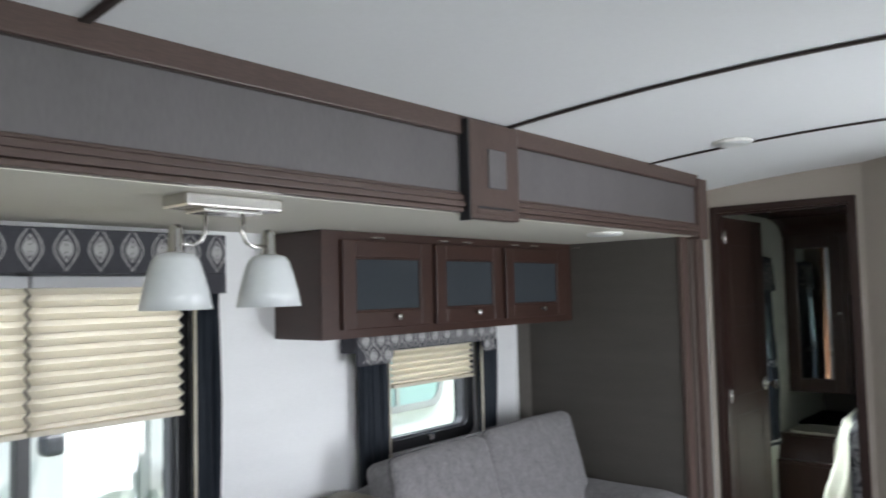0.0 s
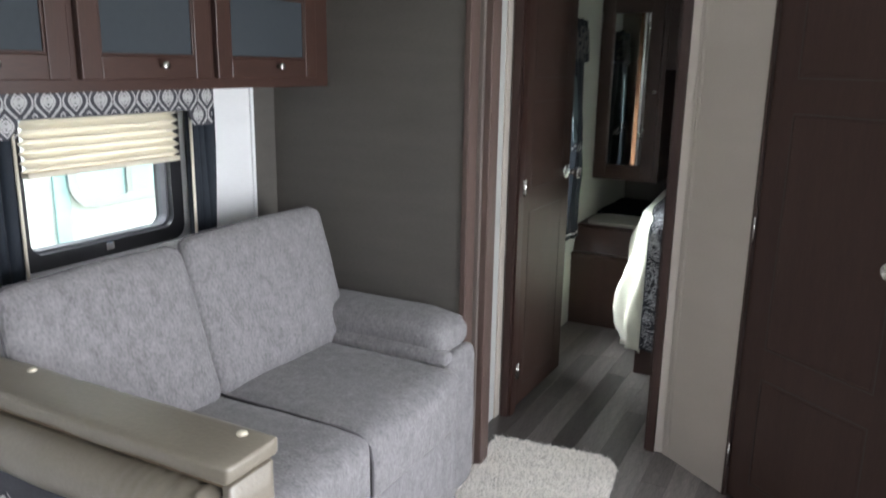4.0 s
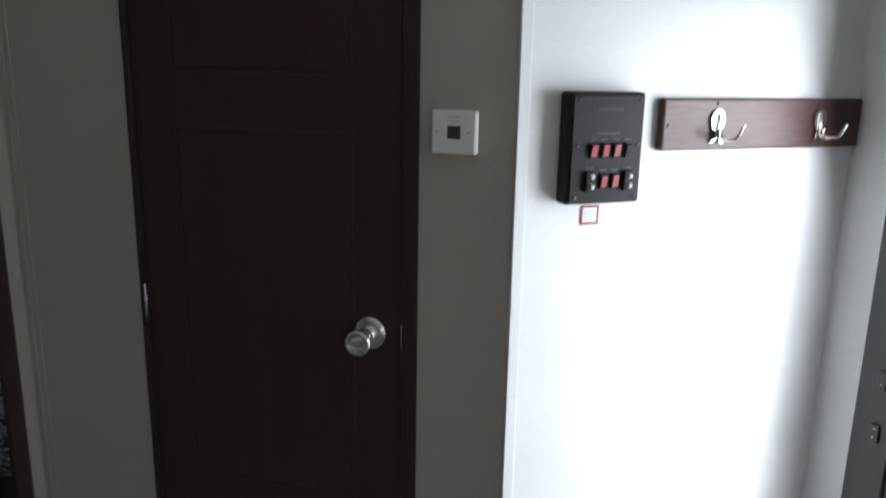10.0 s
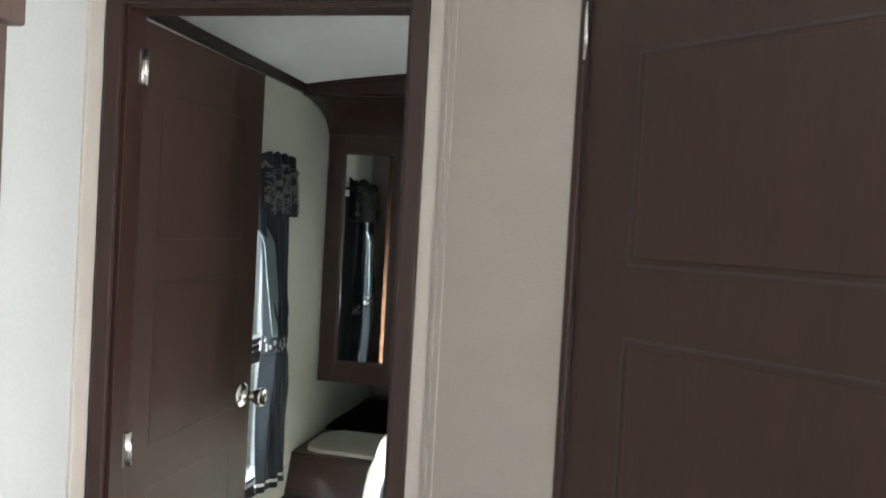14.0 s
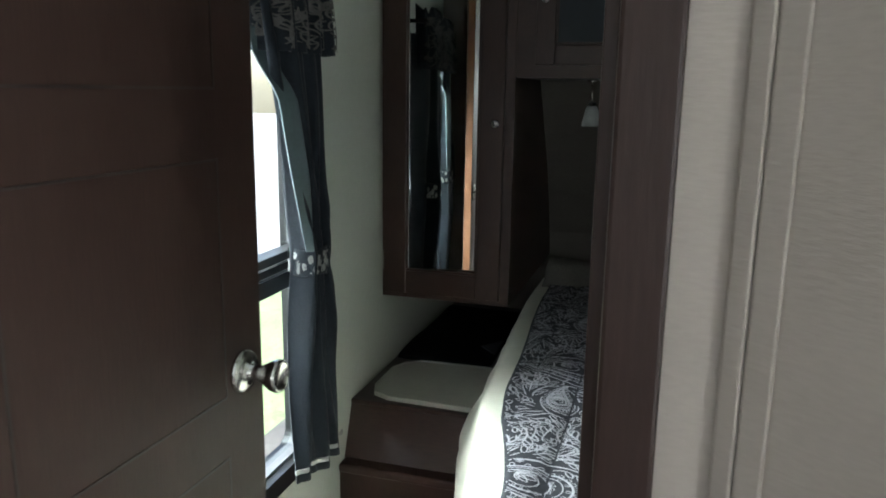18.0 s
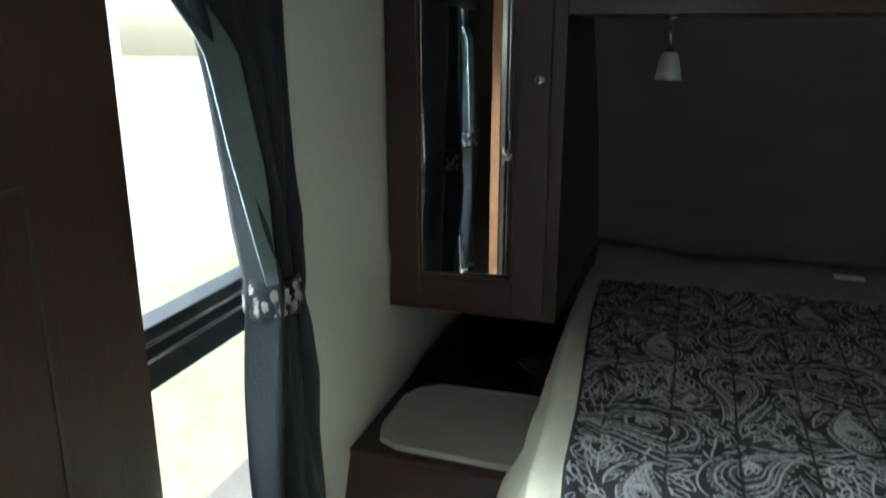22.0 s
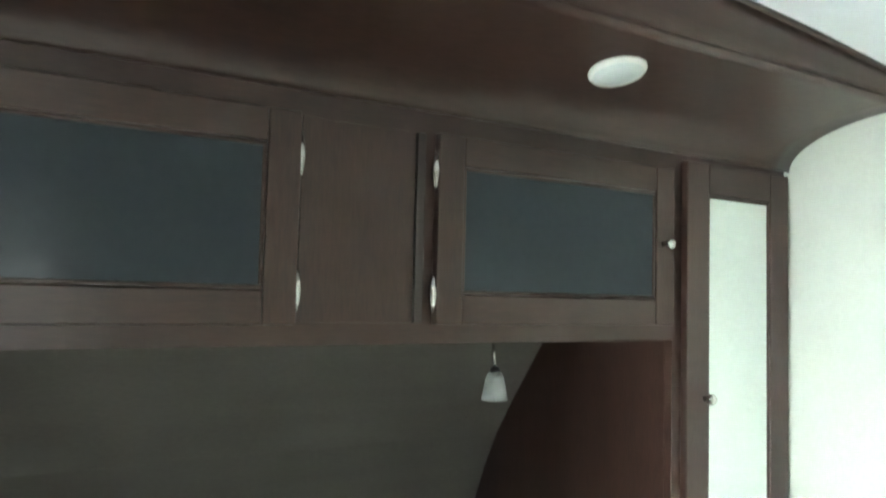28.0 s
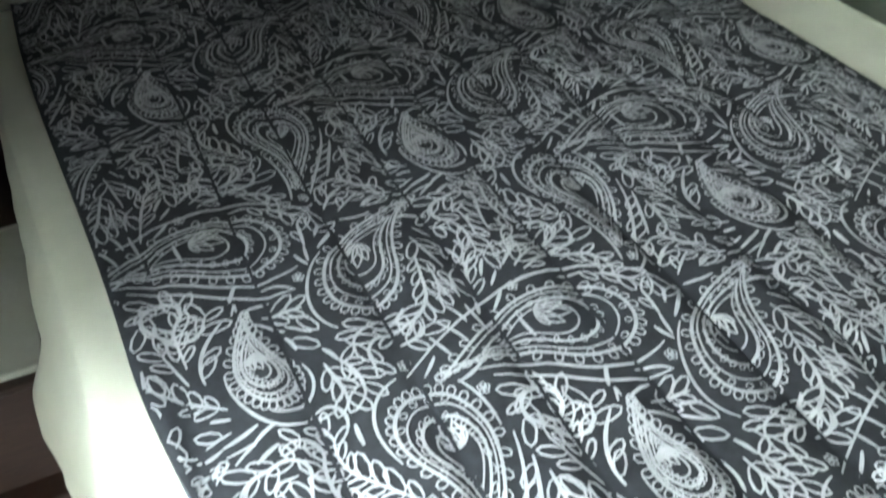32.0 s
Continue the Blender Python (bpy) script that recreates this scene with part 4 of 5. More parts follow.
def drape(edges, x, folds, amp, flip=None, side=0.0, n=64, back=None):
    """A hanging cloth between two edge lines (z, y left, y right), with folds; flip mirrors it about a y; back is where its far edge returns to."""
    rows = []
    for i in range(len(edges) - 1):
        for k in range(7):
            e = k / 7
            rows.append([edges[i][j] + (edges[i + 1][j] - edges[i][j]) * e for j in range(3)])
    rows.append(list(edges[-1]))
    wide = max(b - a for _, a, b in edges)
    out = []
    for z, a, b in rows:
        tight = wide / (b - a)
        row = []
        for k in range(n + 1):
            q = k / n
            y = a + (b - a) * q
            d = amp * min(2.2, tight) * (math.sin(folds * q * 6.283 + 0.8 * math.sin(z * 5)) + 0.4 * math.sin(folds * 2.3 * q * 6.283 + z * 4))
            d += 0.010 * noise.noise(Vector((y * 16, z * 3, side)))
            px_ = x + 0.02 * math.sin(math.pi * q) + d
            if back is not None and q > 0.88:
                f = (q - 0.88) / 0.12
                px_, y = px_ + (back - px_) * smooth(f), y + 0.06 * f
            row.append((px_, y if flip is None else flip - y, z))
        out.append(row)
    return thick(grid_mesh(out), 0.004)


CURTAIN_EDGES = [(1.70, 0.915, 1.205), (1.54, 0.945, 1.20), (1.36, 0.995, 1.185), (1.22, 1.042, 1.165), (1.15, 1.066, 1.145), (1.10, 1.068, 1.143), (1.02, 1.056, 1.17), (0.85, 1.040, 1.21), (0.60, 1.026, 1.275)]


def bed_curtain(label, ysign):
    """A tied-back bedroom curtain on the window's side ysign."""
    flip = None if ysign > 0 else 1.725
    yt = 1.104 if ysign > 0 else 1.725 - 1.104
    t = thing("curtain", label, "curtain", (XL + 0.09, yt, 0.6), group="bedroom curtains")
    part("cloth", drape(CURTAIN_EDGES, XL + 0.067, 3.2, 0.011, flip, ysign, 96, XL + 0.012), M_CURTAIN, t)
    # lining edge strip; its paleness stands for daylight coming through the cloth
    rows = []
    for z in np.linspace(1.62, 1.15, 21):
        a = np.interp(z, [e[0] for e in CURTAIN_EDGES][::-1], [e[1] for e in CURTAIN_EDGES][::-1])
        w = 0.012 + 0.040 * smooth((z - 1.13) / 0.22) - 0.012 * smooth((z - 1.45) / 0.2)
        rows.append([(XL + 0.092 + 0.014 * q - 0.045 * smooth((z - 1.47) / 0.12), (a - 0.012 + w * q) if flip is None else flip - (a - 0.012 + w * q), z) for q in np.linspace(0, 1, 13)])
    part("lining", thick(grid_mesh(rows), 0.003), M_LINING, t, "turned-back lining edge, coloured pale as if daylight shone through")
    tie = part("tieback", bundle([(XL + 0.072, yt, 1.150, 0.042, 0.044), (XL + 0.072, yt, 1.12, 0.039, 0.041), (XL + 0.072, yt, 1.092, 0.042, 0.044)], amp=0.03, folds=5), M_CURTAIN, t, "dark tieback with white leaf print")
    rng = random.Random(int(yt * 100))
    lines = []
    for k in range(60):
        lines += [(q, 0.0042) for q in leaf_spray(rng.uniform(0, 2 * math.pi), rng.uniform(0.75, 1.5), 0.27, rng.uniform(0, 6.28), 3)]
    ribbon_mesh("print", [(np.stack([q[:, 0], 1.12 + (q[:, 1] - 1.12) * 0.07], 1), w) for q, w in lines], lambda u, v: (XL + 0.072 + 0.0455 * math.cos(u), yt + 0.0475 * math.sin(u), v) if 1.094 < v < 1.148 else None, M_TIEPRINT, tie)
    part("hem", drape([(0.634, 1.020, 1.262), (0.624, 1.020, 1.264)], XL + 0.0705, 3.2, 0.011, flip, ysign, 96), M_PRINT, t, "pale hem stitching")
    return t


bed_curtain("dark navy bedroom curtain tied back beside window", 1)
bed_curtain("dark navy bedroom curtain tied back behind open door", -1)


def bed_valance(y0, y1, label):
    """A gathered soft valance with a leaf print."""
    t = thing("valance", label, "valance", (XL + 0.1, (y0 + y1) / 2, 1.6), group="bedroom valances")
    n = 48

    def at(s, v):
        y = y0 + (y1 - y0) * s
        fall = smooth((1.79 - v) / 0.2)
        d = 0.075 + 0.011 * math.sin(s * 30 + 2 * v) + 0.016 * fall + 0.004 * math.sin(s * 61)
        edge = min(1.0, 9 * s, 9 * (1 - s))
        top = 1.785 + 0.009 * math.sin(s * 64) + 0.007 * math.sin(s * 27)
        return (XL + 0.01 + d * (0.3 + 0.7 * edge), y, v if v < 1.76 else min(v, top))

    part("cloth", thick(grid_mesh([[at(k / n, z) for k in range(n + 1)] for z in (1.575, 1.60, 1.64, 1.69, 1.73, 1.765, 1.80)]), 0.004), M_CURTAIN, t)
    rng = random.Random(7 + int(100 * y0))
    lines = []
    for k in range(120):
        u0, v0, a = rng.uniform(0.03, 0.97) * (y1 - y0), rng.uniform(1.585, 1.755), rng.uniform(0, 6.28)
        if k % 3:
            t_ = np.linspace(0, 1, 14)
            b = a + t_ * rng.choice((-1, 1)) * rng.uniform(2, 5)
            lines.append((np.stack([u0 + np.cumsum(np.cos(b)) * 0.0045, v0 + np.cumsum(np.sin(b)) * 0.0045], 1), 0.0036))
        else:
            for q in leaf_spray(u0, v0, rng.uniform(0.02, 0.036), a, 4):
                lines.append((q, 0.0030))

    def put(u, v):
        s = u / (y1 - y0)
        if not (0.01 < s < 0.99 and 1.58 < v < 1.76):
            return None
        x, y, z = at(s, v)
        return (x + 0.006, y, z)

    ribbon_mesh("print", lines, put, M_PRINTDIM, t, "grey leaf print")
    return t


bed_valance(0.925, 1.25, "gathered dark valance with grey leaf print")
bed_valance(0.47, 0.868, "gathered dark valance with grey leaf print behind door")
struct("trim_curtain_rod", tube([(XL + 0.07, 0.46, 1.74), (XL + 0.07, 1.26, 1.74)], 0.008), M_BLACK, "black curtain rod")
for y in (0.465, 1.255):
    struct("trim_rod_bracket", box(XL, XL + 0.075, y - 0.006, y + 0.006, 1.733, 1.747), M_BLACK, "black rod bracket")

# ---- sofa ----
sofa = thing("sofa", "grey tweed sofa with loose back cushions in slide-out", "sofa", (-1.25, -1.35, 0))
part("base", puff(-1.66, -0.875, -1.955, -0.60, 0.02, 0.40, 0.03), M_SOFA, sofa)
for y0, y1 in ((-1.945, -1.347), (-1.391, -0.80)):
    seat = part("seat_cushion", puff(-1.50, -0.815, y0, y1, 0.33, 0.555, 0.045, 0.012), M_SOFA, sofa)
part("seam", tube([(-1.40, -1.369, 0.5555), (-0.92, -1.369, 0.5545), (-0.86, -1.369, 0.546), (-0.825, -1.369, 0.520), (-0.815, -1.369, 0.47), (-0.815, -1.369, 0.37)], 0.0045, 6), M_SOFASEAM, seat, "dark seam between the seat cushions")
part("front_apron", puff(-0.90, -0.825, -1.945, -0.80, 0.015, 0.36, 0.03, 0.006), M_SOFA, sofa)
for y0, y1 in ((-1.945, -1.378), (-1.368, -0.695)):
    bm = puff(-0.095, 0.095, y0, y1, 0.0, 0.50 if y0 > -1.5 else 0.485, 0.035, 0.010)
    bmesh.ops.rotate(bm, verts=bm.verts, cent=(0, 0, 0), matrix=Matrix.Rotation(radians(-17), 3, "Y"))
    bmesh.ops.translate(bm, verts=bm.verts, vec=(-1.42, 0, 0.525))
    bc = part("back_cushion", bm, M_SOFA, sofa)
    h, e = (0.50 if y0 > -1.5 else 0.485), 0.004
    bm = tube([(0.058, y0 - e, 0.05), (0.058, y0 - e - 0.003, h / 2), (0.058, y0 - e, h - 0.035), (0.058, y0 + 0.006, h - 0.008), (0.058, y0 + 0.035, h + e), (0.058, (y0 + y1) / 2, h + e + 0.004), (0.058, y1 - 0.035, h + e), (0.058, y1 - 0.006, h - 0.008), (0.058, y1 + e, h - 0.035), (0.058, y1 + e + 0.003, h / 2), (0.058, y1 + e, 0.05)], 0.0042, 6)
    bmesh.ops.rotate(bm, verts=bm.verts, cent=(0, 0, 0), matrix=Matrix.Rotation(radians(-17), 3, "Y"))
    bmesh.ops.translate(bm, verts=bm.verts, vec=(-1.42, 0, 0.525))
    part("seam", bm, M_SOFASEAM, bc, "darker cushion seam")
bm = puff(-1.72, -1.58, -1.955, -0.62, 0.05, 0.88, 0.05, 0.01)
part("back_frame", bm, M_SOFA, sofa)


def arm(y0, y1):
    body = part("arm_panel", puff(-1.62, -0.905, y0 + 0.02, y1 - 0.02, 0.02, 0.52, 0.035, 0.006), M_SOFA, sofa)
    # padded roll, drooping at its front
    n = 24
    rows = []
    for i in range(25):
        s = i / 24
        x = -1.60 + 0.70 * s
        dr = smooth((s - 0.78) / 0.22)
        cz, rz_, ry_ = 0.625 - 0.012 * dr, 0.068 * (1 - 0.10 * dr), (y1 - y0) / 2 * (1.02 - 0.04 * dr)
        if i == 24:
            rz_, ry_ = rz_ * 0.6, ry_ * 0.75
        rows.append([(x, (y0 + y1) / 2 + ry_ * math.copysign(abs(math.cos(2 * math.pi * k / n)) ** 0.6, math.cos(2 * math.pi * k / n)), cz + rz_ * math.copysign(abs(math.sin(2 * math.pi * k / n)) ** 0.75, math.sin(2 * math.pi * k / n)) + 0.004 * noise.noise(Vector((x * 9, k, 0)))) for k in range(n)])
    bm = grid_mesh(rows, True)
    bm.verts.ensure_lookup_table()
    bm.faces.new(bm.verts[:n]), bm.faces.new(bm.verts[-n:][::-1])
    bmesh.ops.recalc_face_normals(bm, faces=bm.faces)
    part("arm_pad", bm, M_SOFA, sofa)
    part("arm_front", puff(-0.925, -0.870, y0 + 0.012, y1 - 0.012, 0.02, 0.56, 0.025, 0.012), M_SOFA, sofa)
    part("arm_band", puff(-1.45, -0.885, y0 - 0.014, y0 + 0.06, 0.53, 0.592, 0.026, 0.006), M_SOFA, sofa)


arm(-0.80, -0.575)
arm(-1.955, -1.775)
bpy.data.objects.remove(bpy.data.objects["arm_band.001"])
for x in (-1.55, -0.93):
    for y in (-1.90, -0.66):
        part("foot", box(x - 0.02, x + 0.02, y - 0.02, y + 0.02, 0.0, 0.03), M_BLACK, sofa)

# ---- dinette bench ----
bench = thing("dinette_bench", "tan vinyl dinette bench back with ogee-print panel", "bench", (-1.2, -2.2, 0))
part("core", box(-1.70, -0.645, -2.080, -1.995, 0.0, 0.83, 0.01), M_VINYL, bench)
part("top_cap", puff(-1.70, -0.632, -2.112, -1.970, 0.838, 0.876, 0.009, 0.003), M_VINYL, bench)
part("back_skin", puff(-1.70, -0.65, -1.992, -1.975, 0.02, 0.84, 0.008), M_VINYL, bench)
part("welt", box(-1.70, -0.640, -2.100, -1.985, 0.828, 0.839, 0.002), M_VINYLDARK, bench, "dark seam under the cap")
# padded roll, gathered towards its end
rows = []
for i in range(121):
    x = -1.69 + 1.035 * i / 120
    g = smooth((x + 0.95) / 0.30)
    pucker = 0.0055 * g * math.sin(x * 190 + 2 * math.sin(x * 31)) + 0.004 * noise.noise(Vector((x * 7, 0, 4)))
    fade = 1 - 0.25 * smooth((x + 0.678) / 0.023)
    rows.append([(x, -2.082 - (0.088 + pucker) * fade * math.sin(a) ** 0.7, 0.772 + (0.056 + 0.6 * pucker) * fade * math.cos(a)) for a in np.linspace(0.02, math.pi - 0.02, 17)])
part("pad", thick(grid_mesh(rows), 0.006), M_VINYL, bench, "padded tan vinyl roll gathered at its end")
part("lower_pad", puff(-1.68, -0.66, -2.145, -2.080, 0.30, 0.722, 0.03, 0.01), M_CHARCOAL, bench, "grey ogee-print cushion")
ribbon_mesh("print", ogee_lines(-1.64, -0.69, 0.34, 0.71, 0.10, 0.13, 0.0045), lambda u, v: (u, -2.1585, v) if -1.65 < u < -0.69 and 0.34 < v < 0.70 else None, M_PRINT, bench)
part("end_cap", puff(-0.652, -0.629, -2.105, -1.985, 0.02, 0.836, 0.008), M_VINYL, bench)
for x, y, z, ax_ in ((-0.693, -2.0, 0.875, "z"), (-1.295, -2.0, 0.875, "z"), (-0.631, -2.07, 0.75, "x")):
    part("stud", lathe([(0.011, 0.0), (0.010, 0.004), (0.005, 0.007), (0.0, 0.0075)], (x, y, z), ax_, 14), M_VINYLPALE, bench, "covered button stud")

# ---- overhead cabinet over sofa ----
ovc = thing("overhead_cabinet", "dark brown overhead cabinet with smoky glass doors", "cabinet", (-1.6, -1.6, 1.465))
part("body", box(XS, -1.534, -2.228, -0.562, 1.462, ZSC - 0.001, 0.004), M_WOODH, ovc)
part("face_frame", box(-1.535, -1.530, -2.228, -0.562, 1.462, ZSC - 0.001, 0.001), M_WOODH, ovc)


def framed_door(parent, axis, u0, u1, z0, z1, d, rail, pane_mat, thickness=0.02, stile_mats=(None, None)):
    """A framed cabinet door with stiles, rails and a set-in pane. axis x: faces +x at d; axis y: faces -y at d."""
    def bx(a0, a1, q0, q1, p0, p1, bev=0.003):
        return box(p0, p1, a0, a1, q0, q1, bev) if axis == "x" else box(a0, a1, p0, p1, q0, q1, bev)
    f0, f1 = (d, d + thickness) if axis == "x" else (d, d + thickness)
    door = part("door", bx(u0 + rail - 0.004, u1 - rail + 0.004, z0 + rail - 0.004, z1 - rail + 0.004, d + 0.006, d + 0.010, 0), pane_mat, parent, "smoky glass door" if pane_mat is M_GREYGLASS else "mirrored door")
    for a0, a1 in ((u0, u0 + rail), (u1 - rail, u1)):
        part("stile", bx(a0, a1, z0, z1, f0, f1), M_WOOD, door)
    for q0, q1 in ((z0, z0 + rail), (z1 - rail, z1)):
        part("rail", bx(u0 + rail, u1 - rail, q0, q1, f0 + 0.0006, f1 - 0.0006), M_WOODH, door)
    b = 0.007
    for a0, a1, q0, q1 in ((u0 + rail, u1 - rail, z0 + rail, z0 + rail + b), (u0 + rail, u1 - rail, z1 - rail - b, z1 - rail), (u0 + rail, u0 + rail + b, z0 + rail + b, z1 - rail - b), (u1 - rail - b, u1 - rail, z0 + rail + b, z1 - rail - b)):
        part("bead", bx(a0, a1, q0, q1, d + (0.004 if axis == "x" else 0.004), d + 0.016, 0.002), M_WOODH, door)
    return door


def small_knob(parent, x, y, z, axis, sgn=1):
    pr = [(0.006, 0.0), (0.005, 0.010), (0.011, 0.016), (0.013, 0.022), (0.010, 0.027), (0.0, 0.028)]
    return part("knob", lathe([(r, sgn * h) for r, h in pr], (x, y, z), axis, 16), M_CHROME, parent, "round nickel knob")


for y0, y1 in ((-2.145, -1.668), (-1.638, -1.185), (-1.155, -0.655)):
    d = framed_door(ovc, "x", y0, y1, 1.494, 1.818, -1.530, 0.062, M_GREYGLASS)
    small_knob(d, -1.510, (y0 + y1) / 2 + 0.03, 1.532, "x")
    for yy in (y0 + 0.05, y1 - 0.07):
        part("hinge", box(-1.4135, -1.399, yy, yy + 0.05, 1.8152, 1.822, 0.002), M_CHROME, d)

# ---- dinette lamp ----
lamp = thing("ceiling_lamp", "nickel two-shade lamp under slide-out ceiling", "lamp", (-1.2, -2.865, ZSC))
part("canopy", box(-1.26, -1.14, -3.005, -2.725, ZSC - 0.034, ZSC - 0.0005, 0.005), M_CHROME, lamp)
part("canopy_step", box(-1.245, -1.155, -2.95, -2.78, ZSC - 0.044, ZSC - 0.034, 0.003), M_CHROME, lamp)
for y, sg in ((-3.002, -1), (-2.728, 1)):
    yc = -2.865 + sg * 0.055
    part("arm", tube([(-1.2, yc, ZSC - 0.036), (-1.2, yc, ZSC - 0.09), (-1.2, yc + sg * 0.012, ZSC - 0.115), (-1.2, yc + sg * 0.035, ZSC - 0.125), (-1.2, y, ZSC - 0.122)], 0.006), M_CHROME, lamp)
    sh = part("socket", lathe([(0.0, 1.775), (0.012, 1.775), (0.017, 1.765), (0.018, 1.715), (0.026, 1.705), (0.026, 1.698), (0.0, 1.698)], (-1.2, y, 0)), M_CHROME, lamp)
    part("shade", lathe([(0.026, 1.707), (0.044, 1.702), (0.056, 1.686), (0.066, 1.655), (0.078, 1.610), (0.086, 1.568), (0.083, 1.568), (0.075, 1.610), (0.063, 1.653), (0.053, 1.682), (0.042, 1.697), (0.024, 1.702)], (-1.2, y, 0), seg=32), M_LAMPGLASS, lamp, "frosted white glass bell shade")
lamp.location = (-1.00, -2.97, ZSC)
lamp.scale = (0.9, 0.9, 0.9)

# ---- rug ----
rug = thing("rug", "shaggy cream rug in front of sofa", "rug", (-0.65, -1.1, 0))
RUG = [(-0.93, -0.225), (-0.50, -0.175), (-0.455, -0.185), (-0.42, -0.215), (-0.40, -0.26), (-0.335, -0.80), (-0.25, -1.9), (-0.80, -1.97)]
part("backing", prism(RUG, 0.0005, 0.014, "z"), M_RUG, rug)
rng = np.random.default_rng(5)


def in_poly(px, py, poly):
    ins = np.zeros(len(px), bool)
    for (xa, ya), (xb, yb) in zip(poly, poly[1:] + poly[:1]):
        c = (ya > py) != (yb > py)
        ins ^= c & (px < (xb - xa) * (py - ya) / (yb - ya + 1e-12) + xa)
    return ins


px, py = rng.uniform(-0.95, -0.25, 90000), rng.uniform(-1.97, -0.17, 90000)
ok = in_poly(px, py, RUG)
px, py = px[ok], py[ok]
n = len(px)
a, l, w = rng.uniform(0, 6.28, n), rng.uniform(0.007, 0.018, n), rng.uniform(0.0010, 0.0021, n)
tip = np.stack([px + l * np.cos(a), py + l * np.sin(a), 0.014 + rng.uniform(0.004, 0.014, n)], 1)
p0 = np.stack([px - w * np.sin(a), py + w * np.cos(a), np.full(n, 0.012)], 1)
p1 = np.stack([px + w * np.sin(a), py - w * np.cos(a), np.full(n, 0.012)], 1)
me = bpy.data.meshes.new("shag")
me.from_pydata(np.concatenate([p0, p1, tip]).tolist(), [], [(i, i + n, i + 2 * n) for i in range(n)])
me.materials.append(M_RUGPILE)
pile = new("shag", me)
pile.parent, pile.matrix_parent_inverse = rug, rug.matrix_world.inverted()
tagged(pile, "shaggy cream pile", kind="stuff")

# ---- bed ----
bed = thing("bed", "queen bed with dark paisley quilt and cream sheet", "bed", (0, 1.5, 0))
part("base", box(-0.60, 0.72, 0.80, 2.60, 0.0, 0.45, 0.004), M_WOOD, bed)
side = [(-0.745, 2.52), (-0.705, 1.7), (-0.675, 1.25), (-0.605, 0.87)] + [(-0.605 + 0.13 * (1 - math.cos(a)), 0.86 - 0.13 * math.sin(a)) for a in np.linspace(0.2, math.pi / 2, 8)]
part("mattress", prism(side + [(0.66, 0.73), (0.76, 0.83), (0.80, 2.52)], 0.45, 0.790, "z"), M_SHEET, bed)
ZQ, YF = 0.800, 0.69


def quilt_left(y):
    return -0.71 + 0.055 * smooth((2.2 - y) / 1.0) + 0.10 * smooth((1.3 - y) / 0.6)


def quilt_z(x, y):
    seam = min(abs(((x + 0.07) % 0.12) - 0.06), 0.02) / 0.02
    return ZQ + 0.006 * seam + 0.004 * noise.noise(Vector((x * 5, y * 5, 0))) + 0.003 * noise.noise(Vector((x * 14, y * 14, 3)))


def on_quilt(x, s, lift=0.0):
    """s runs from the head (0) along the top, over the foot edge and down."""
    flat = 2.30 - YF - 0.05
    if s <= flat:
        y = 2.30 - s
        return (x, y, quilt_z(x, y) + lift)
    a = (s - flat) / 0.05
    if a < math.pi / 2:
        return (x, YF + 0.05 - (0.05 + lift) * math.sin(a), quilt_z(x, YF + 0.05) - 0.05 + (0.05 + lift) * math.cos(a))
    d = s - flat - 0.05 * math.pi / 2
    return (x, YF - lift - 0.02 * math.sin(x * 14) * min(1, d * 3) - 0.03 * min(1, d * 2), quilt_z(x, YF + 0.05) - 0.05 - d)


SMAX = 2.30 - YF - 0.05 + 0.078 + 0.58
rows = []
for i in range(91):
    s = SMAX * i / 90
    yl = max(2.30 - s, YF)
    x0 = quilt_left(yl)
    rows.append([on_quilt(x0 + (0.605 - x0) * k / 80, s) for k in range(81)])
quilt = part("quilt", thick(grid_mesh(rows), 0.012), M_QUILT, bed, "dark navy quilt with pale paisley print")


def teardrop(cx, cy, length, width, rot, bend, n=40):
    t_ = np.linspace(0, 2 * math.pi, n)
    u = np.sin(t_) * np.sin(t_ / 2) ** 1.3 * width / 2
    v = -np.cos(t_) * length / 2
    v = np.where(True, v, v)
    u = u + bend * length * np.clip(-v / length + 0.1, 0, 1) ** 2 * 1.6
    c, s_ = math.cos(rot), math.sin(rot)
    return np.stack([cx + u * c - v * s_, cy + u * s_ + v * c], 1)


def loop(cx, cy, l, w, rot, n=11):
    t_ = np.linspace(0, 2 * math.pi, n)
    u, v = (1 - np.cos(t_)) * l / 2, np.sin(t_) * w / 2
    c, s_ = math.cos(rot), math.sin(rot)
    return np.stack([cx + u * c - v * s_, cy + u * s_ + v * c], 1)


def spiral(cx, cy, r, rot, turns=1.6, n=20):
    t_ = np.linspace(0, 1, n)
    a = rot + t_ * turns * 2 * math.pi
    return np.stack([cx + r * t_ * np.cos(a), cy + r * t_ * np.sin(a)], 1)


def vine(p0, p1, sway, n=26):
    t_ = np.linspace(0, 1, n)[:, None]
    p0, p1 = np.array(p0), np.array(p1)
    d = p1 - p0
    nr = np.array([-d[1], d[0]])
    return p0 + d * t_ + nr * sway * np.sin(t_ * 2 * math.pi)


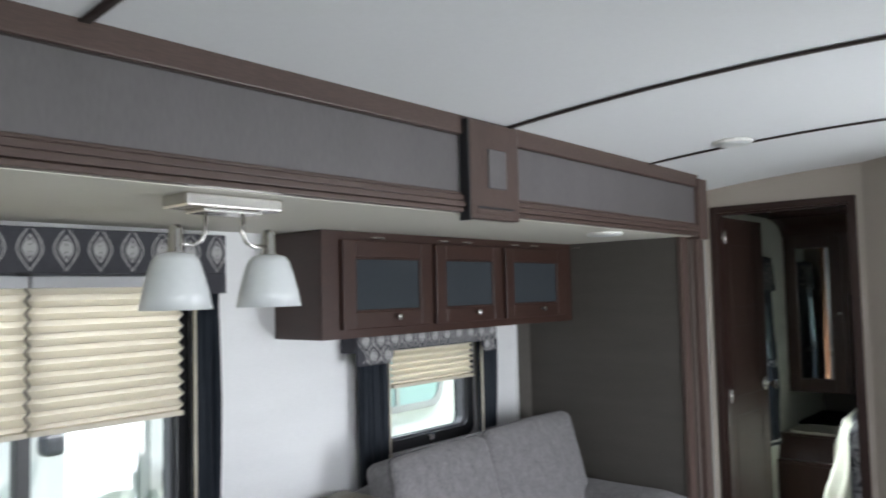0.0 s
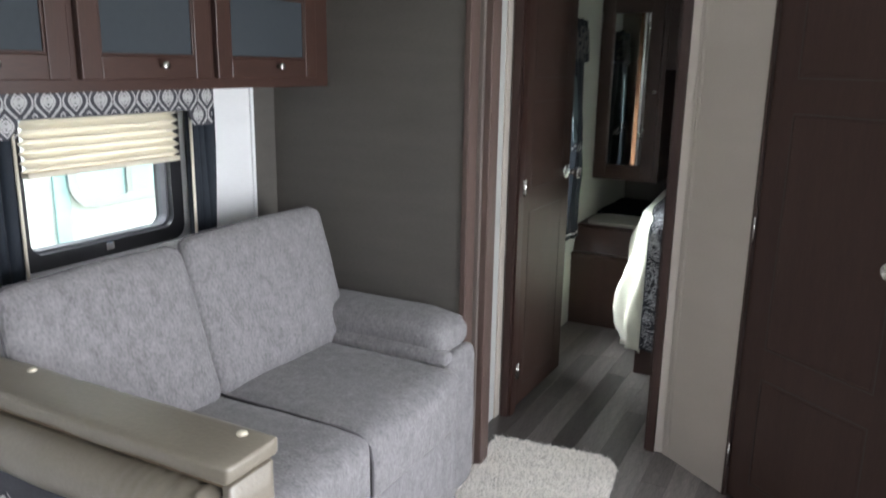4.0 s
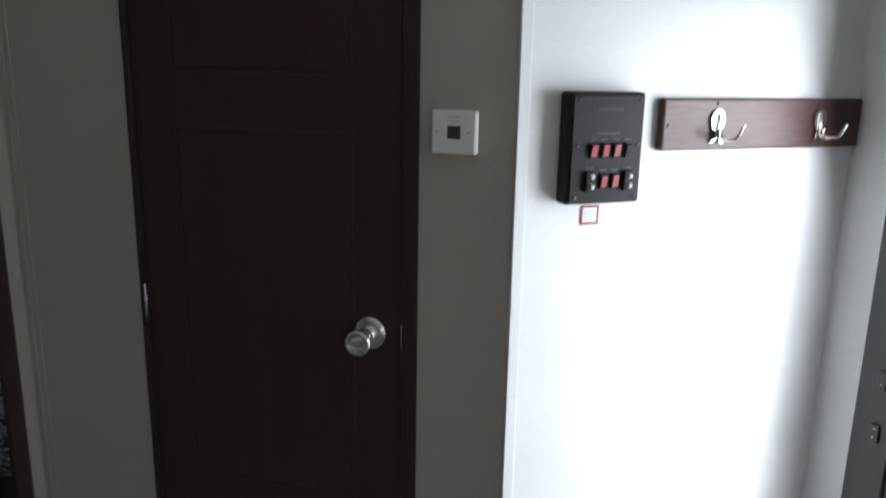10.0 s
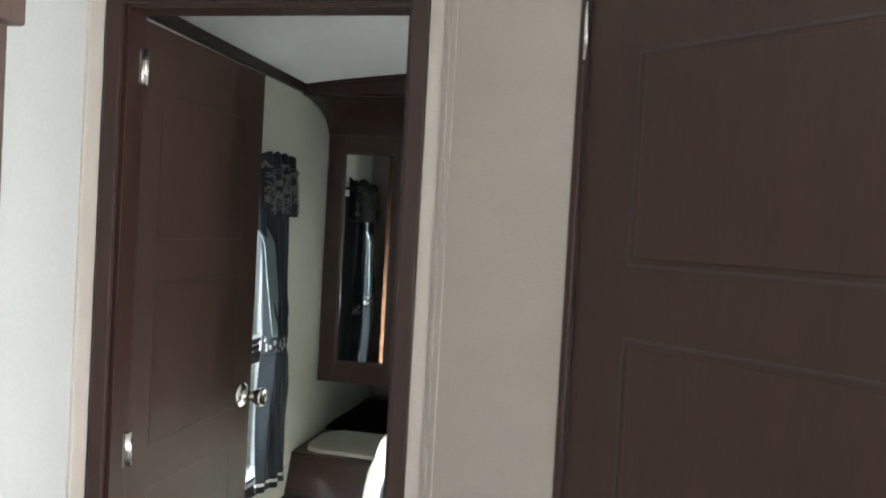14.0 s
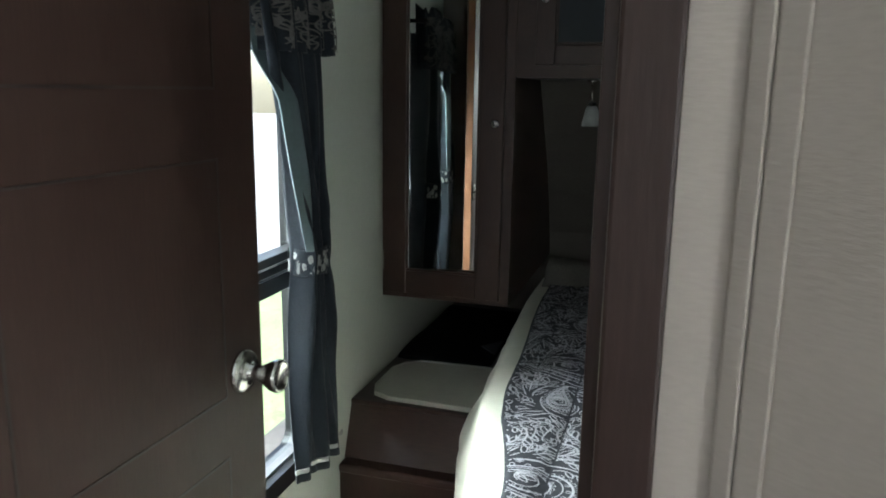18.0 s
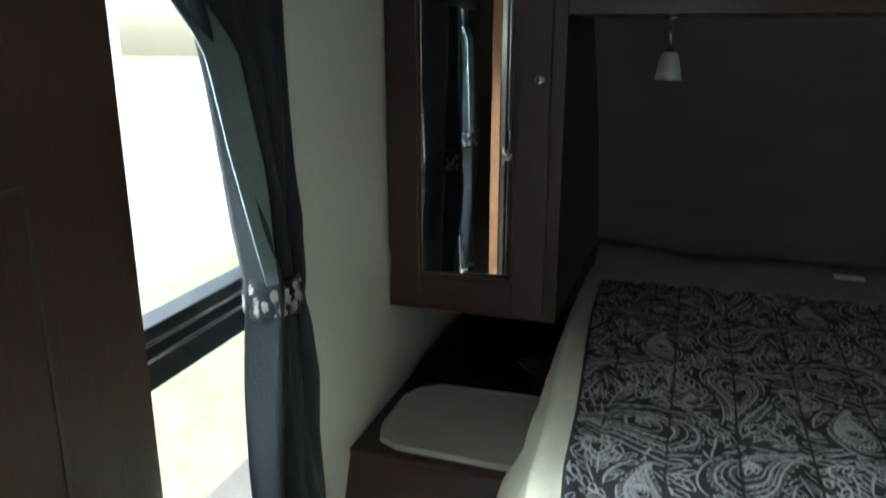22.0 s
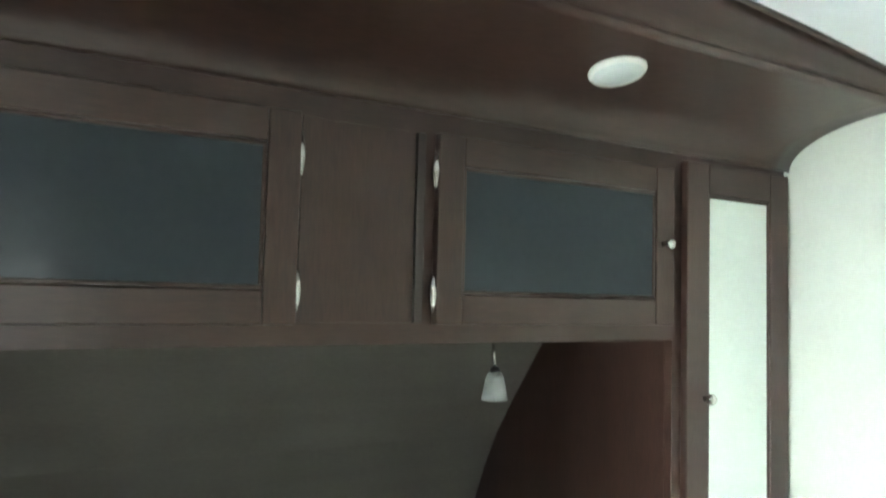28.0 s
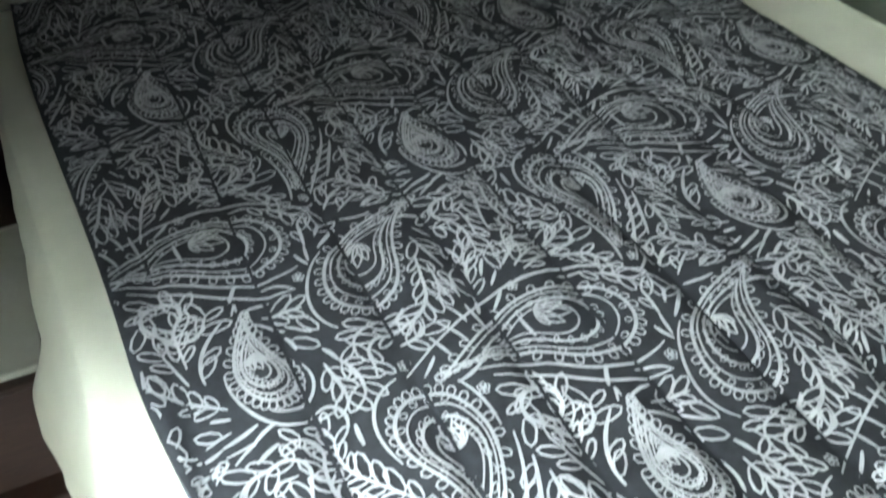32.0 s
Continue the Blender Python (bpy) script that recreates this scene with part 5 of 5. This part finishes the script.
def paisley_cell():
    """The lines of one repeat, 0.35 by 0.61 m: teardrops with scalloped rims, contour swirls, leafy fronds and strokes between."""
    rr = random.Random(11)
    W, H = 0.35, 0.61
    L = []
    big = [(0.10, 0.13, 0.205, 0.130, 0.35, 0.60), (0.25, 0.335, 0.235, 0.150, -1.15, -0.62), (0.09, 0.46, 0.185, 0.120, 2.75, 0.58), (0.27, 0.555, 0.125, 0.075, -0.4, 0.5)]
    shifts = [(0, 0)] + [(a * W, b * H / 2) for a in (-1, 1) for b in (-1, 1)] + [(0, -H), (0, H)]
    g = 0.0064
    taken = set()

    def mark(q):
        for sx, sy in shifts:
            for u, v in q + np.array([sx, sy]):
                taken.add((int(u // g), int(v // g)))

    def add(q, w):
        L.append((q, w))
        mark(q)

    def free(q, reach=1):
        out = []
        for u, v in q:
            a, b = int(u // g), int(v // g)
            out.append(not any((a + i_, b + j_) in taken for i_ in range(-reach, reach + 1) for j_ in range(-reach, reach + 1)))
        return out

    for cx, cy, l, w, rot, be in big:
        for sc, wd in ((1.0, 0.0048), (0.83, 0.0026), (0.62, 0.0040), (0.42, 0.0026)):
            add(teardrop(cx, cy, l * sc, w * sc, rot, be, 60), wd)
        o = teardrop(cx, cy, l * 0.92, w * 0.92, rot, be, 40)
        for k in range(2, 38, 2):
            add(loop(o[k][0] - 0.004, o[k][1], 0.009, 0.0075, 0, 8), 0.0020)
        q = teardrop(cx, cy, l * 0.70, w * 0.70, rot, be, 26)
        for k in range(2, 24):
            dx, dy = np.array([cx, cy]) - q[k]
            add(loop(q[k][0], q[k][1], 0.012, 0.006, math.atan2(dy, dx) + 0.7, 7), 0.0020)
        for p in leaf_spray(cx, cy - 0.012, l * 0.20, rot + math.pi / 2, 5):
            add(p, 0.0030)
        for sc in (1.34, 1.66):
            c0 = rr.randrange(60)
            ring = np.roll(teardrop(cx, cy, l * sc, w * sc, rot + rr.uniform(-0.12, 0.12), be, 61)[:-1], c0, axis=0)
            ok_ = free(ring)
            run = []
            for pt, fr_ in zip(ring, ok_):
                if fr_:
                    run.append(pt)
                if (not fr_ or pt is ring[-1]) and len(run) > 6:
                    add(np.array(run), 0.0042)
                if not fr_:
                    run = []
        rim = teardrop(cx, cy, l * 1.0, w * 1.0, rot, be, 34)
        for k in range(1, 33):
            dx, dy = rim[k] - np.array([cx, cy])
            add(loop(rim[k][0], rim[k][1], 0.013, 0.010, math.atan2(dy, dx) + 0.35, 8), 0.0024)
    def flow(x, y):
        near = min(((x - bx_ - sx) ** 2 + (y - by_ - sy) ** 2, x - bx_ - sx, y - by_ - sy) for bx_, by_, *_ in big for sx, sy in shifts)
        return math.atan2(near[2], near[1]) + math.pi / 2 - 0.35 + 0.5 * math.sin(near[0] ** 0.5 * 45)

    def inside(x, y):
        return -0.04 < x < W + 0.04 and -0.04 < y < H + 0.04

    # long fronds drift along the flow round the teardrops, with leaves at their sides
    stems = []
    for k in range(900):
        p = (rr.uniform(0, W), rr.uniform(0, H))
        line = []
        a = flow(*p)
        while len(line) < 56 and inside(*p) and free([p])[0]:
            line.append(p)
            b = flow(*p)
            a += max(-0.22, min(0.22, math.atan2(math.sin(b - a), math.cos(b - a))))
            p = (p[0] + 0.005 * math.cos(a), p[1] + 0.005 * math.sin(a))
        if len(line) > (9 if k < 400 else 5):
            q = np.array(line)
            add(q, 0.0050 if k % 3 else 0.0036)
            stems.append(q)
    for q in stems:
        for k in range(2, len(q) - 1, 4):
            d = q[k + 1] - q[k - 1]
            a = math.atan2(d[1], d[0])
            for sg in (1, -1):
                ln = rr.uniform(0.022, 0.040)
                lf = loop(q[k][0], q[k][1], ln, ln * 0.40, a + sg * rr.uniform(0.5, 0.8), 9)
                if sum(free(lf[3:6], 0)) >= 2:
                    add(lf, 0.0032)
    # short pointed strokes and small blossoms fill what is left
    for k in range(4500):
        cx, cy = rr.uniform(0, W), rr.uniform(0, H)
        if not free([(cx, cy)])[0]:
            continue
        if k % 5 == 0:
            for p in range(5):
                add(loop(cx, cy, 0.008, 0.006, p * 1.257, 7), 0.0020)
            continue
        a = flow(cx, cy) + rr.uniform(-0.2, 0.2)
        ln, bend = rr.uniform(0.020, 0.046), rr.uniform(-16, 16)
        t_ = np.linspace(-0.5, 0.5, 9) * ln
        ang = a + bend * t_
        st = np.stack([np.cumsum(np.cos(ang)), np.cumsum(np.sin(ang))], 1) * ln / 8
        st += np.array([cx, cy]) - st[4]
        add(st, rr.uniform(0.0036, 0.0060))
    return L


cell = paisley_cell()
CW, CH = 0.35, 0.61
lines = []
for i in range(-3, 4):
    for j in range(-1, 5):
        off = np.array([-0.1 + i * CW, -0.1 + j * CH + (CH / 2 if i % 2 else 0)])
        lines += [(p + off, w) for p, w in cell]


def quilt_place(u, v):
    if not 0.004 < v < SMAX - 0.01:
        return None
    if not quilt_left(max(2.30 - v, YF)) + 0.004 < u < 0.600:
        return None
    return on_quilt(u, v, 0.0016)


pr = ribbon_mesh("paisley_print", lines, quilt_place, M_PAISLEY, quilt, "pale grey paisley print")
tagged(pr, kind="stuff")

# stitched seams along the quilt
stitch = []
for k in range(-4, 6):
    v = np.linspace(0.02, SMAX - 0.02, 120)
    stitch.append((np.stack([-0.01 + 0.12 * k + 0.0015 * np.sin(v * 9 + k), v], 1), 0.0042))
ribbon_mesh("stitch_line", stitch, lambda u, v: on_quilt(u, v, 0.0028) if quilt_place(u, v) else None, M_QUILT, quilt, "dark stitched seams")

# cream sheet that hangs over the side and the corner
path = []
for k in range(60):
    y = 2.48 - k * 0.0276
    path.append((quilt_left(y) - 0.055, y, -1, 0))
xc = quilt_left(0.85) - 0.055
for k in range(1, 9):
    a = k / 8 * 1.15
    path.append((xc + 0.13 * (1 - math.cos(a)), 0.85 - 0.15 * math.sin(a), -math.cos(a), -math.sin(a)))
rows = []
for q in range(29):
    s = q / 28
    row = []
    for k, (x, y, nx, ny) in enumerate(path):
        hang = smooth((1.50 - y) / 0.50)
        corner = smooth((1.02 - y) / 0.22)
        zb = 0.50 - 0.27 * hang - 0.08 * corner + 0.022 * noise.noise(Vector((k * 0.3, 2, 0)))
        if s < 0.2:
            e = s / 0.2
            inx = 0.14 * (1 - e)
            row.append((x - nx * inx, y - ny * inx, 0.798 - 0.012 * e ** 3 + 0.003 * noise.noise(Vector((x * 20, y * 12, 1)))))
        else:
            e = (s - 0.2) / 0.8
            wr = noise.noise(Vector((k * 0.30, e * 1.1, 7))) * 0.030 + noise.noise(Vector((k * 0.8, e * 2.5, 3))) * 0.014 + corner * (0.022 * abs(noise.noise(Vector((k * 0.55, e * 5, 11)))) - 0.042 * max(0.0, math.sin(k * 1.5 + 2.5 * e)) * smooth(e / 0.4))
            flare = 0.09 * smooth(e / 0.75) * (1 - 0.92 * hang) + 0.085 * corner * smooth((e - 0.15) / 0.5) * (1 - 0.5 * smooth((e - 0.75) / 0.25))
            out = min(0.010 * min(1, 6 * e) + flare + wr * min(1, 2.5 * e) * (0.35 + hang), 0.775 - abs(x) if y > 1.50 else 1.0)
            row.append((x + nx * out * abs(nx), y + 0.4 * ny * out, 0.786 + (zb - 0.786) * e))
    rows.append(row)
part("sheet", thick(grid_mesh(rows), 0.003), M_SHEET, bed, "cream sheet hanging over the bed side")
rows = [[(0.60 + 0.205 * k / 10, y, 0.800 - 0.004 * (k / 10) + 0.004 * noise.noise(Vector((k, y * 8, 1)))) for k in range(11)] for y in np.linspace(0.70, 2.50, 50)]
part("sheet_edge", thick(grid_mesh(rows), 0.004), M_SHEET, bed, "cream sheet along the quilt edge")
rows = []
for i in range(61):
    x = -0.74 + 1.50 * i / 60
    zt = 0.845 + 0.018 * noise.noise(Vector((x * 3, 0, 5))) + 0.02 * smooth((-0.3 - x) / 0.4)
    rows.append([(x, 2.285, 0.802), (x, 2.33, 0.812), (x, 2.38 + 0.01 * noise.noise(Vector((x * 6, 1, 2))), zt - 0.012), (x, 2.44, zt), (x, 2.53, zt - 0.01), (x, 2.56, 0.79)])
part("blanket_fold", thick(grid_mesh(rows), 0.005), M_FOLD, bed, "grey-beige fabric fold at the head")
part("fabric_tag", box(-0.085, -0.01, 2.36, 2.40, 0.848, 0.851, 0.001), M_PLASTIC, bed, "white fabric tag")

# ---- wardrobes and cabinet over the bed ----
for x0, x1, cx, kx in ((XL, -0.757, -0.965, -0.805), (0.757, XR, 0.985, 0.842)):
    w = thing("wardrobe", "dark brown hanging wardrobe with mirrored door", "wardrobe", ((x0 + x1) / 2, 1.9, ZW0), group="bedside wardrobes")
    side = [(YB + 0.022, ZW0), (2.58, ZW0)] + [(y, z) for y, z in prof[2:9] if z < ZW1] + [(1.86, ZW1), (YB + 0.022, ZW1)]
    body = [(YB + 0.034, ZW0)] + side[1:-1] + [(YB + 0.034, ZW1)]
    part("body", prism(body, x0 + 0.001, x1 - 0.001, "x"), M_WOOD, w)
    for a, b, c, e in ((x0 + 0.001, x0 + 0.06, ZW0, ZW1), (x1 - 0.06, x1 - 0.001, ZW0, ZW1), (x0 + 0.06, x1 - 0.06, ZW0, ZW0 + 0.06), (x0 + 0.06, x1 - 0.06, ZW1 - 0.06, ZW1)):
        part("face_frame", box(a, b, YB + 0.012, YB + 0.0335, c, e, 0.001), M_WOOD, w)
    dx0, dx1 = (x0 + 0.012, x1 - 0.028) if cx < 0 else (x0 + 0.028, x1 - 0.012)
    d = framed_door(w, "y", dx0, dx1, ZW0 + 0.018, ZW1 - 0.018, YB - 0.008, 0.072, mirror)
    if cx < 0:
        c = Vector(((dx0 + dx1) / 2, YB, 1.41))
        d.data.transform(Matrix.Translation(c + Vector((0, 0.013, 0))) @ Matrix.Rotation(radians(5.2), 4, "Z") @ Matrix.Diagonal((0.93, 1, 1, 1)) @ Matrix.Translation(-c))
    small_knob(d, kx, YB - 0.008, 1.41, "y", -1)
    for z in (0.98, 1.84):
        hx = dx0 - 0.004 if cx < 0 else dx1 + 0.001
        part("hinge", box(hx, hx + 0.004, YB - 0.004, YB + 0.011, z - 0.03, z + 0.03), M_CHROME, w)
clip = tagged(finish("side_clip", prism([(2.38, 0.905), (2.44, 0.890), (2.385, 0.868)], 0.7545, 0.758, "x"), M_PLASTIC), "small white plastic clip on wardrobe side", "clip")

hc = thing("bed_cabinet", "dark brown cabinet over the bed with smoky glass doors", "cabinet", (0, 1.9, 1.54))
part("body", prism([(YB + 0.022, 1.54), (2.20, 1.54), (2.04, 1.70), (1.88, 1.95), (YB + 0.022, ZW1)], -0.756, 0.756, "x"), M_WOODH, hc)
part("face_frame", box(-0.756, 0.756, YB + 0.006, YB + 0.021, 1.54, ZW1, 0.001), M_WOODH, hc)
for x0, x1, kx, hx in ((-0.70, -0.132, -0.672, -0.1315), (0.128, 0.735, 0.70, 0.123)):
    d = framed_door(hc, "y", x0, x1, 1.575, 1.918, YB - 0.014, 0.055, M_GREYGLASS)
    small_knob(d, kx, YB - 0.014, 1.75, "y", -1)
    for z in (1.63, 1.85):
        part("hinge", lathe([(0.0, z - 0.036), (0.0035, z - 0.034), (0.0075, z - 0.012), (0.0085, z), (0.0075, z + 0.012), (0.0035, z + 0.034), (0.0, z + 0.036)], (hx + 0.0015, YB - 0.006, 0), seg=12), M_CHROME, hc, "spindle-shaped nickel hinge")
part("centre_panel", box(-0.125, 0.088, YB + 0.002, YB + 0.006, 1.578, 1.915, 0.001), M_WOOD, hc)
part("centre_stile", box(0.088, 0.106, YB - 0.004, YB + 0.006, 1.578, 1.915, 0.002), M_SEAM, hc)

# lettering bars on the soffit lip
sign = thing("soffit_lettering", "dark slanted lettering bars with an oval swoosh on wood lip", "sign", (0.03, 1.44, 2.11))


def on_lip(x, z):
    q = cove_point(x, -(z - 2.072) / (arch(x) - 0.003 - 2.072))
    return (q[0], q[1] - 0.0065, q[2])


for k in range(7):
    x, w = -0.130 + k * 0.0372, 0.013 if k == 4 else 0.029
    for x0, x1, z0, z1 in ((0.0, 0.009, 2.098, 2.143), (0.0, w, 2.134, 2.143), (0.0, w * 0.8, 2.117, 2.124), (w - 0.008, w, 2.120, 2.143)):
        part("letter_bar", thick(grid_mesh([[on_lip(x + u + (z - 2.098) * 0.2, z) for u in (x0, x1)] for z in (z0, z1)]), 0.002), M_SEAM, sign)
swoosh = []
for k in range(29):
    t_ = 2.15 - 4.35 * k / 28
    w = 0.0015 + 0.0085 * math.sin(math.pi * k / 28)
    swoosh.append([on_lip(0.095 + (0.095 + d) * math.cos(t_), 2.122 + (0.033 + d * 0.5) * math.sin(t_)) for d in (-w, w)])
part("oval", thick(grid_mesh(swoosh), 0.002), M_SEAM, sign, "dark oval swoosh")

for x in (-0.56, 0.41):
    rl = thing("reading_lamp", "small nickel reading lamp with frosted shade", "lamp", (x, 1.95, 1.54), group="reading lamps")
    part("mount", lathe([(0.0, 1.54), (0.018, 1.54), (0.016, 1.533), (0.0, 1.533)], (x, 1.95, 0)), M_CHROME, rl)
    part("stem", tube([(x, 1.95, 1.535), (x, 1.948, 1.50), (x + 0.002, 1.945, 1.465)], 0.004), M_CHROME, rl)
    part("socket", lathe([(0.0, 1.475), (0.009, 1.475), (0.012, 1.468), (0.012, 1.452), (0.0, 1.452)], (x + 0.002, 1.945, 0)), M_BLACK, rl)
    part("shade", lathe([(0.014, 1.462), (0.020, 1.450), (0.026, 1.420), (0.029, 1.402), (0.0, 1.402)], (x + 0.002, 1.945, 0)), M_SHADEGREY, rl, "frosted white shade")

# ---- nightstand ----
ns = thing("nightstand", "dark brown built-in nightstand with open recess", "nightstand", (-1.0, 1.8, 0))
part("front_panel", prism([(1.505, 0.596), (1.530, 0.596), (1.530, 0.0), (1.452, 0.0), (1.452, 0.452)], XL, -0.79, "x"), M_WOODH, ns, "slanted dark wood front")
part("top", box(XL, -0.785, 1.500, 2.60, 0.597, 0.612, 0.004), M_WOODH, ns)
part("lower_lip", box(XL, -0.79, 1.405, 1.462, 0.425, 0.452, 0.008, 3), M_WOODH, ns)
part("lower_front", box(XL, -0.79, 1.415, 1.4515, 0.0, 0.4248, 0.003), M_WOOD, ns)
part("side_panel", box(-0.80, -0.785, 1.531, 2.60, 0.0, 0.596), M_WOOD, ns)
outline = [(-0.79, 1.515), (-0.79, 1.845), (-1.06, 1.835), (-1.105, 1.805), (-1.13, 1.75), (-1.128, 1.60), (-1.11, 1.548), (-1.06, 1.524)]
tray = thing("tray", "pale rounded tray board on nightstand", "tray", (-0.97, 1.69, 0.612))
part("board", prism(outline, 0.612, 0.624, "z"), M_TRAY, tray)
part("rim", tube([(x + 0.003, y, 0.625) for x, y in outline[:1] + outline[:0:-1]], 0.0035, 6), M_TRAY, tray, "thin raised rim")
# flat black slab added where the recess behind the tray lies in shade
rec = thing("dark_recess_slab", "matte black slab standing in for the nightstand's dark recess", "mat", (-1.0, 2.17, 0.6125))
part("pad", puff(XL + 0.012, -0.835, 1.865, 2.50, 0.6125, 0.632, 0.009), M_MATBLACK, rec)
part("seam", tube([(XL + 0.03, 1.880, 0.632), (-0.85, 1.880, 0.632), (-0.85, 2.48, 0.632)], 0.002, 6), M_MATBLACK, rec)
part("pale_triangle", prism([(-0.90, 2.02), (-0.838, 1.95), (-0.838, 2.10)], 0.632, 0.636, "z"), M_CHARCOAL, rec, "slightly paler triangle on the black slab")

# ---- switch by the bedroom door ----
sp = thing("light_switch", "white switch plate on wall beside bedroom door", "switch", (-0.3460, 0.336, 1.215))
part("plate", box(-0.3600, -0.3465, 0.312, 0.378, 1.243, 1.338, 0.005, 3), M_PLASTIC, sp)
part("toggle_slot", box(-0.3612, -0.3600, 0.340, 0.350, 1.274, 1.306), M_GREYPL, sp)
part("toggle", prism([(-0.3602, 1.281), (-0.3602, 1.299), (-0.3710, 1.300), (-0.3700, 1.293)], 0.3415, 0.3485, "y"), M_PLASTIC, sp)

# ---- outside ----
struct("ground", box(-80, 60, -60, 60, -0.95, -0.85), M_GRASS, "sunlit mown grass")
struct("road", box(-40, -5.2, -60, 60, -0.85, -0.84), M_CONCRETE, "pale concrete yard")


def trailer(x0, x1, y0, y1, z1, label, w0=0.95, w1=1.55, skip=()):
    t = thing("parked_trailer", label, "trailer", ((x0 + x1) / 2, (y0 + y1) / 2, -0.84), group="parked trailers")
    out = rounded_rect(y0, y1, -0.35, z1, 0.25)
    part("body", prism(out, x0, x1, "x"), M_TRAILER, t)
    n = max(2, int((y1 - y0) / 2.2))
    for k in range(n):
        if k in skip:
            continue
        yc = y0 + (k + 0.5) * (y1 - y0) / n
        wn_ = part("window", prism(rounded_rect(yc - 0.35, yc + 0.45, w0, w1, 0.12), x1, x1 + 0.02, "x"), M_TEAL, t, "teal tinted window")
        part("window_frame", ring_frame(x1 + 0.0205, x1 + 0.03, rounded_rect(yc - 0.40, yc + 0.50, w0 - 0.05, w1 + 0.05, 0.15), rounded_rect(yc - 0.35, yc + 0.45, w0, w1, 0.12)), M_GREYPL, wn_)
    part("door", prism(rounded_rect(y0 + 0.9, y0 + 1.6, -0.3, 1.75, 0.1), x1 + 0.001, x1 + 0.025, "x"), M_TRAILER, t)
    # black box added to darken the shaded space under the body
    part("underside_shade", box(x0 + 0.2, x1 - 0.2, y0 + 0.3, y1 - 0.3, -0.72, -0.345), M_BLACK, t)
    part("door_handle", box(x1 + 0.025, x1 + 0.05, y0 + 1.45, y0 + 1.55, 0.6, 0.7, 0.01), M_GREYPL, t)
    for yy in (y0 + (y1 - y0) * 0.45, y0 + (y1 - y0) * 0.55):
        wh = part("wheel", lathe([(0.0, 0.0), (0.33, 0.0), (0.33, 0.2), (0.0, 0.2)], (x1 - 0.18, yy, -0.51), "x", 20), M_BLACK, t)
        part("rim", lathe([(0.0, 0.205), (0.18, 0.205), (0.18, 0.2)], (x1 - 0.18, yy, -0.51), "x", 16), M_CHROME, wh)
    return t


near = trailer(-5.9, -3.4, -6.7, 1.4, 2.5, "white travel trailer parked alongside", 0.805, 1.30, (1,))
part("mullion", box(-3.385, -3.368, 0.02, 0.06, 0.81, 1.295), M_SHADEGREY, near, "pale teal window bar")
part("side_strip", box(-3.40, -3.385, -0.43, -0.335, 0.30, 1.60, 0.006), M_TEAL, near, "pale teal upright strip")
part("grab_handle", box(-3.40, -3.352, -2.066, -1.970, 0.664, 0.716, 0.015), M_GREYPL, near)
part("fuel_cap", lathe([(0.0, 0.0), (0.026, 0.0), (0.026, 0.012), (0.020, 0.016), (0.018, 0.010), (0.0, 0.010)], (-3.40, -2.138, 0.677), "x", 18), M_GREYPL, near)
part("pillar", box(-3.40, -3.375, -1.925, -1.855, 0.40, 1.30, 0.008), M_SHADEGREY, near, "grey upright strip")
part("door_mirror", box(-3.37, -3.27, -1.812, -1.722, 0.585, 0.725, 0.03, 3), M_BLACK, near, "black door mirror")
part("door_mirror", box(-3.37, -3.27, -2.450, -2.345, 0.885, 0.990, 0.03, 3), M_DIMGREY, near, "dark grey door mirror")
trailer(-22.0, -19.5, 8.0, 15.0, 2.6, "white travel trailer parked across the yard")
trailer(-24.0, -21.5, 17.0, 25.0, 2.6, "white travel trailer parked across the yard")

# ---- floor planks ----
rng = random.Random(3)
meshes = {}
PW = 0.102
k = 0
x = -1.02
while x < 1.44:
    y = -3.4 - rng.uniform(0, 0.7)
    while y < 1.5:
        ln = rng.choice((0.62, 0.78, 0.94))
        if ln not in meshes:
            me = bpy.data.meshes.new("plank")
            b = box(0.0006, PW - 0.0006, 0.0006, ln - 0.0006, -0.003, 0.0, 0.0004, 1)
            b.to_mesh(me)
            b.free()
            me.materials.append(M_PLANK)
            meshes[ln] = me
        ob = new("plank", meshes[ln])
        ob.parent = floor_ob
        ob.location = (x, y, 0)
        y += ln
        k += 1
    x += PW
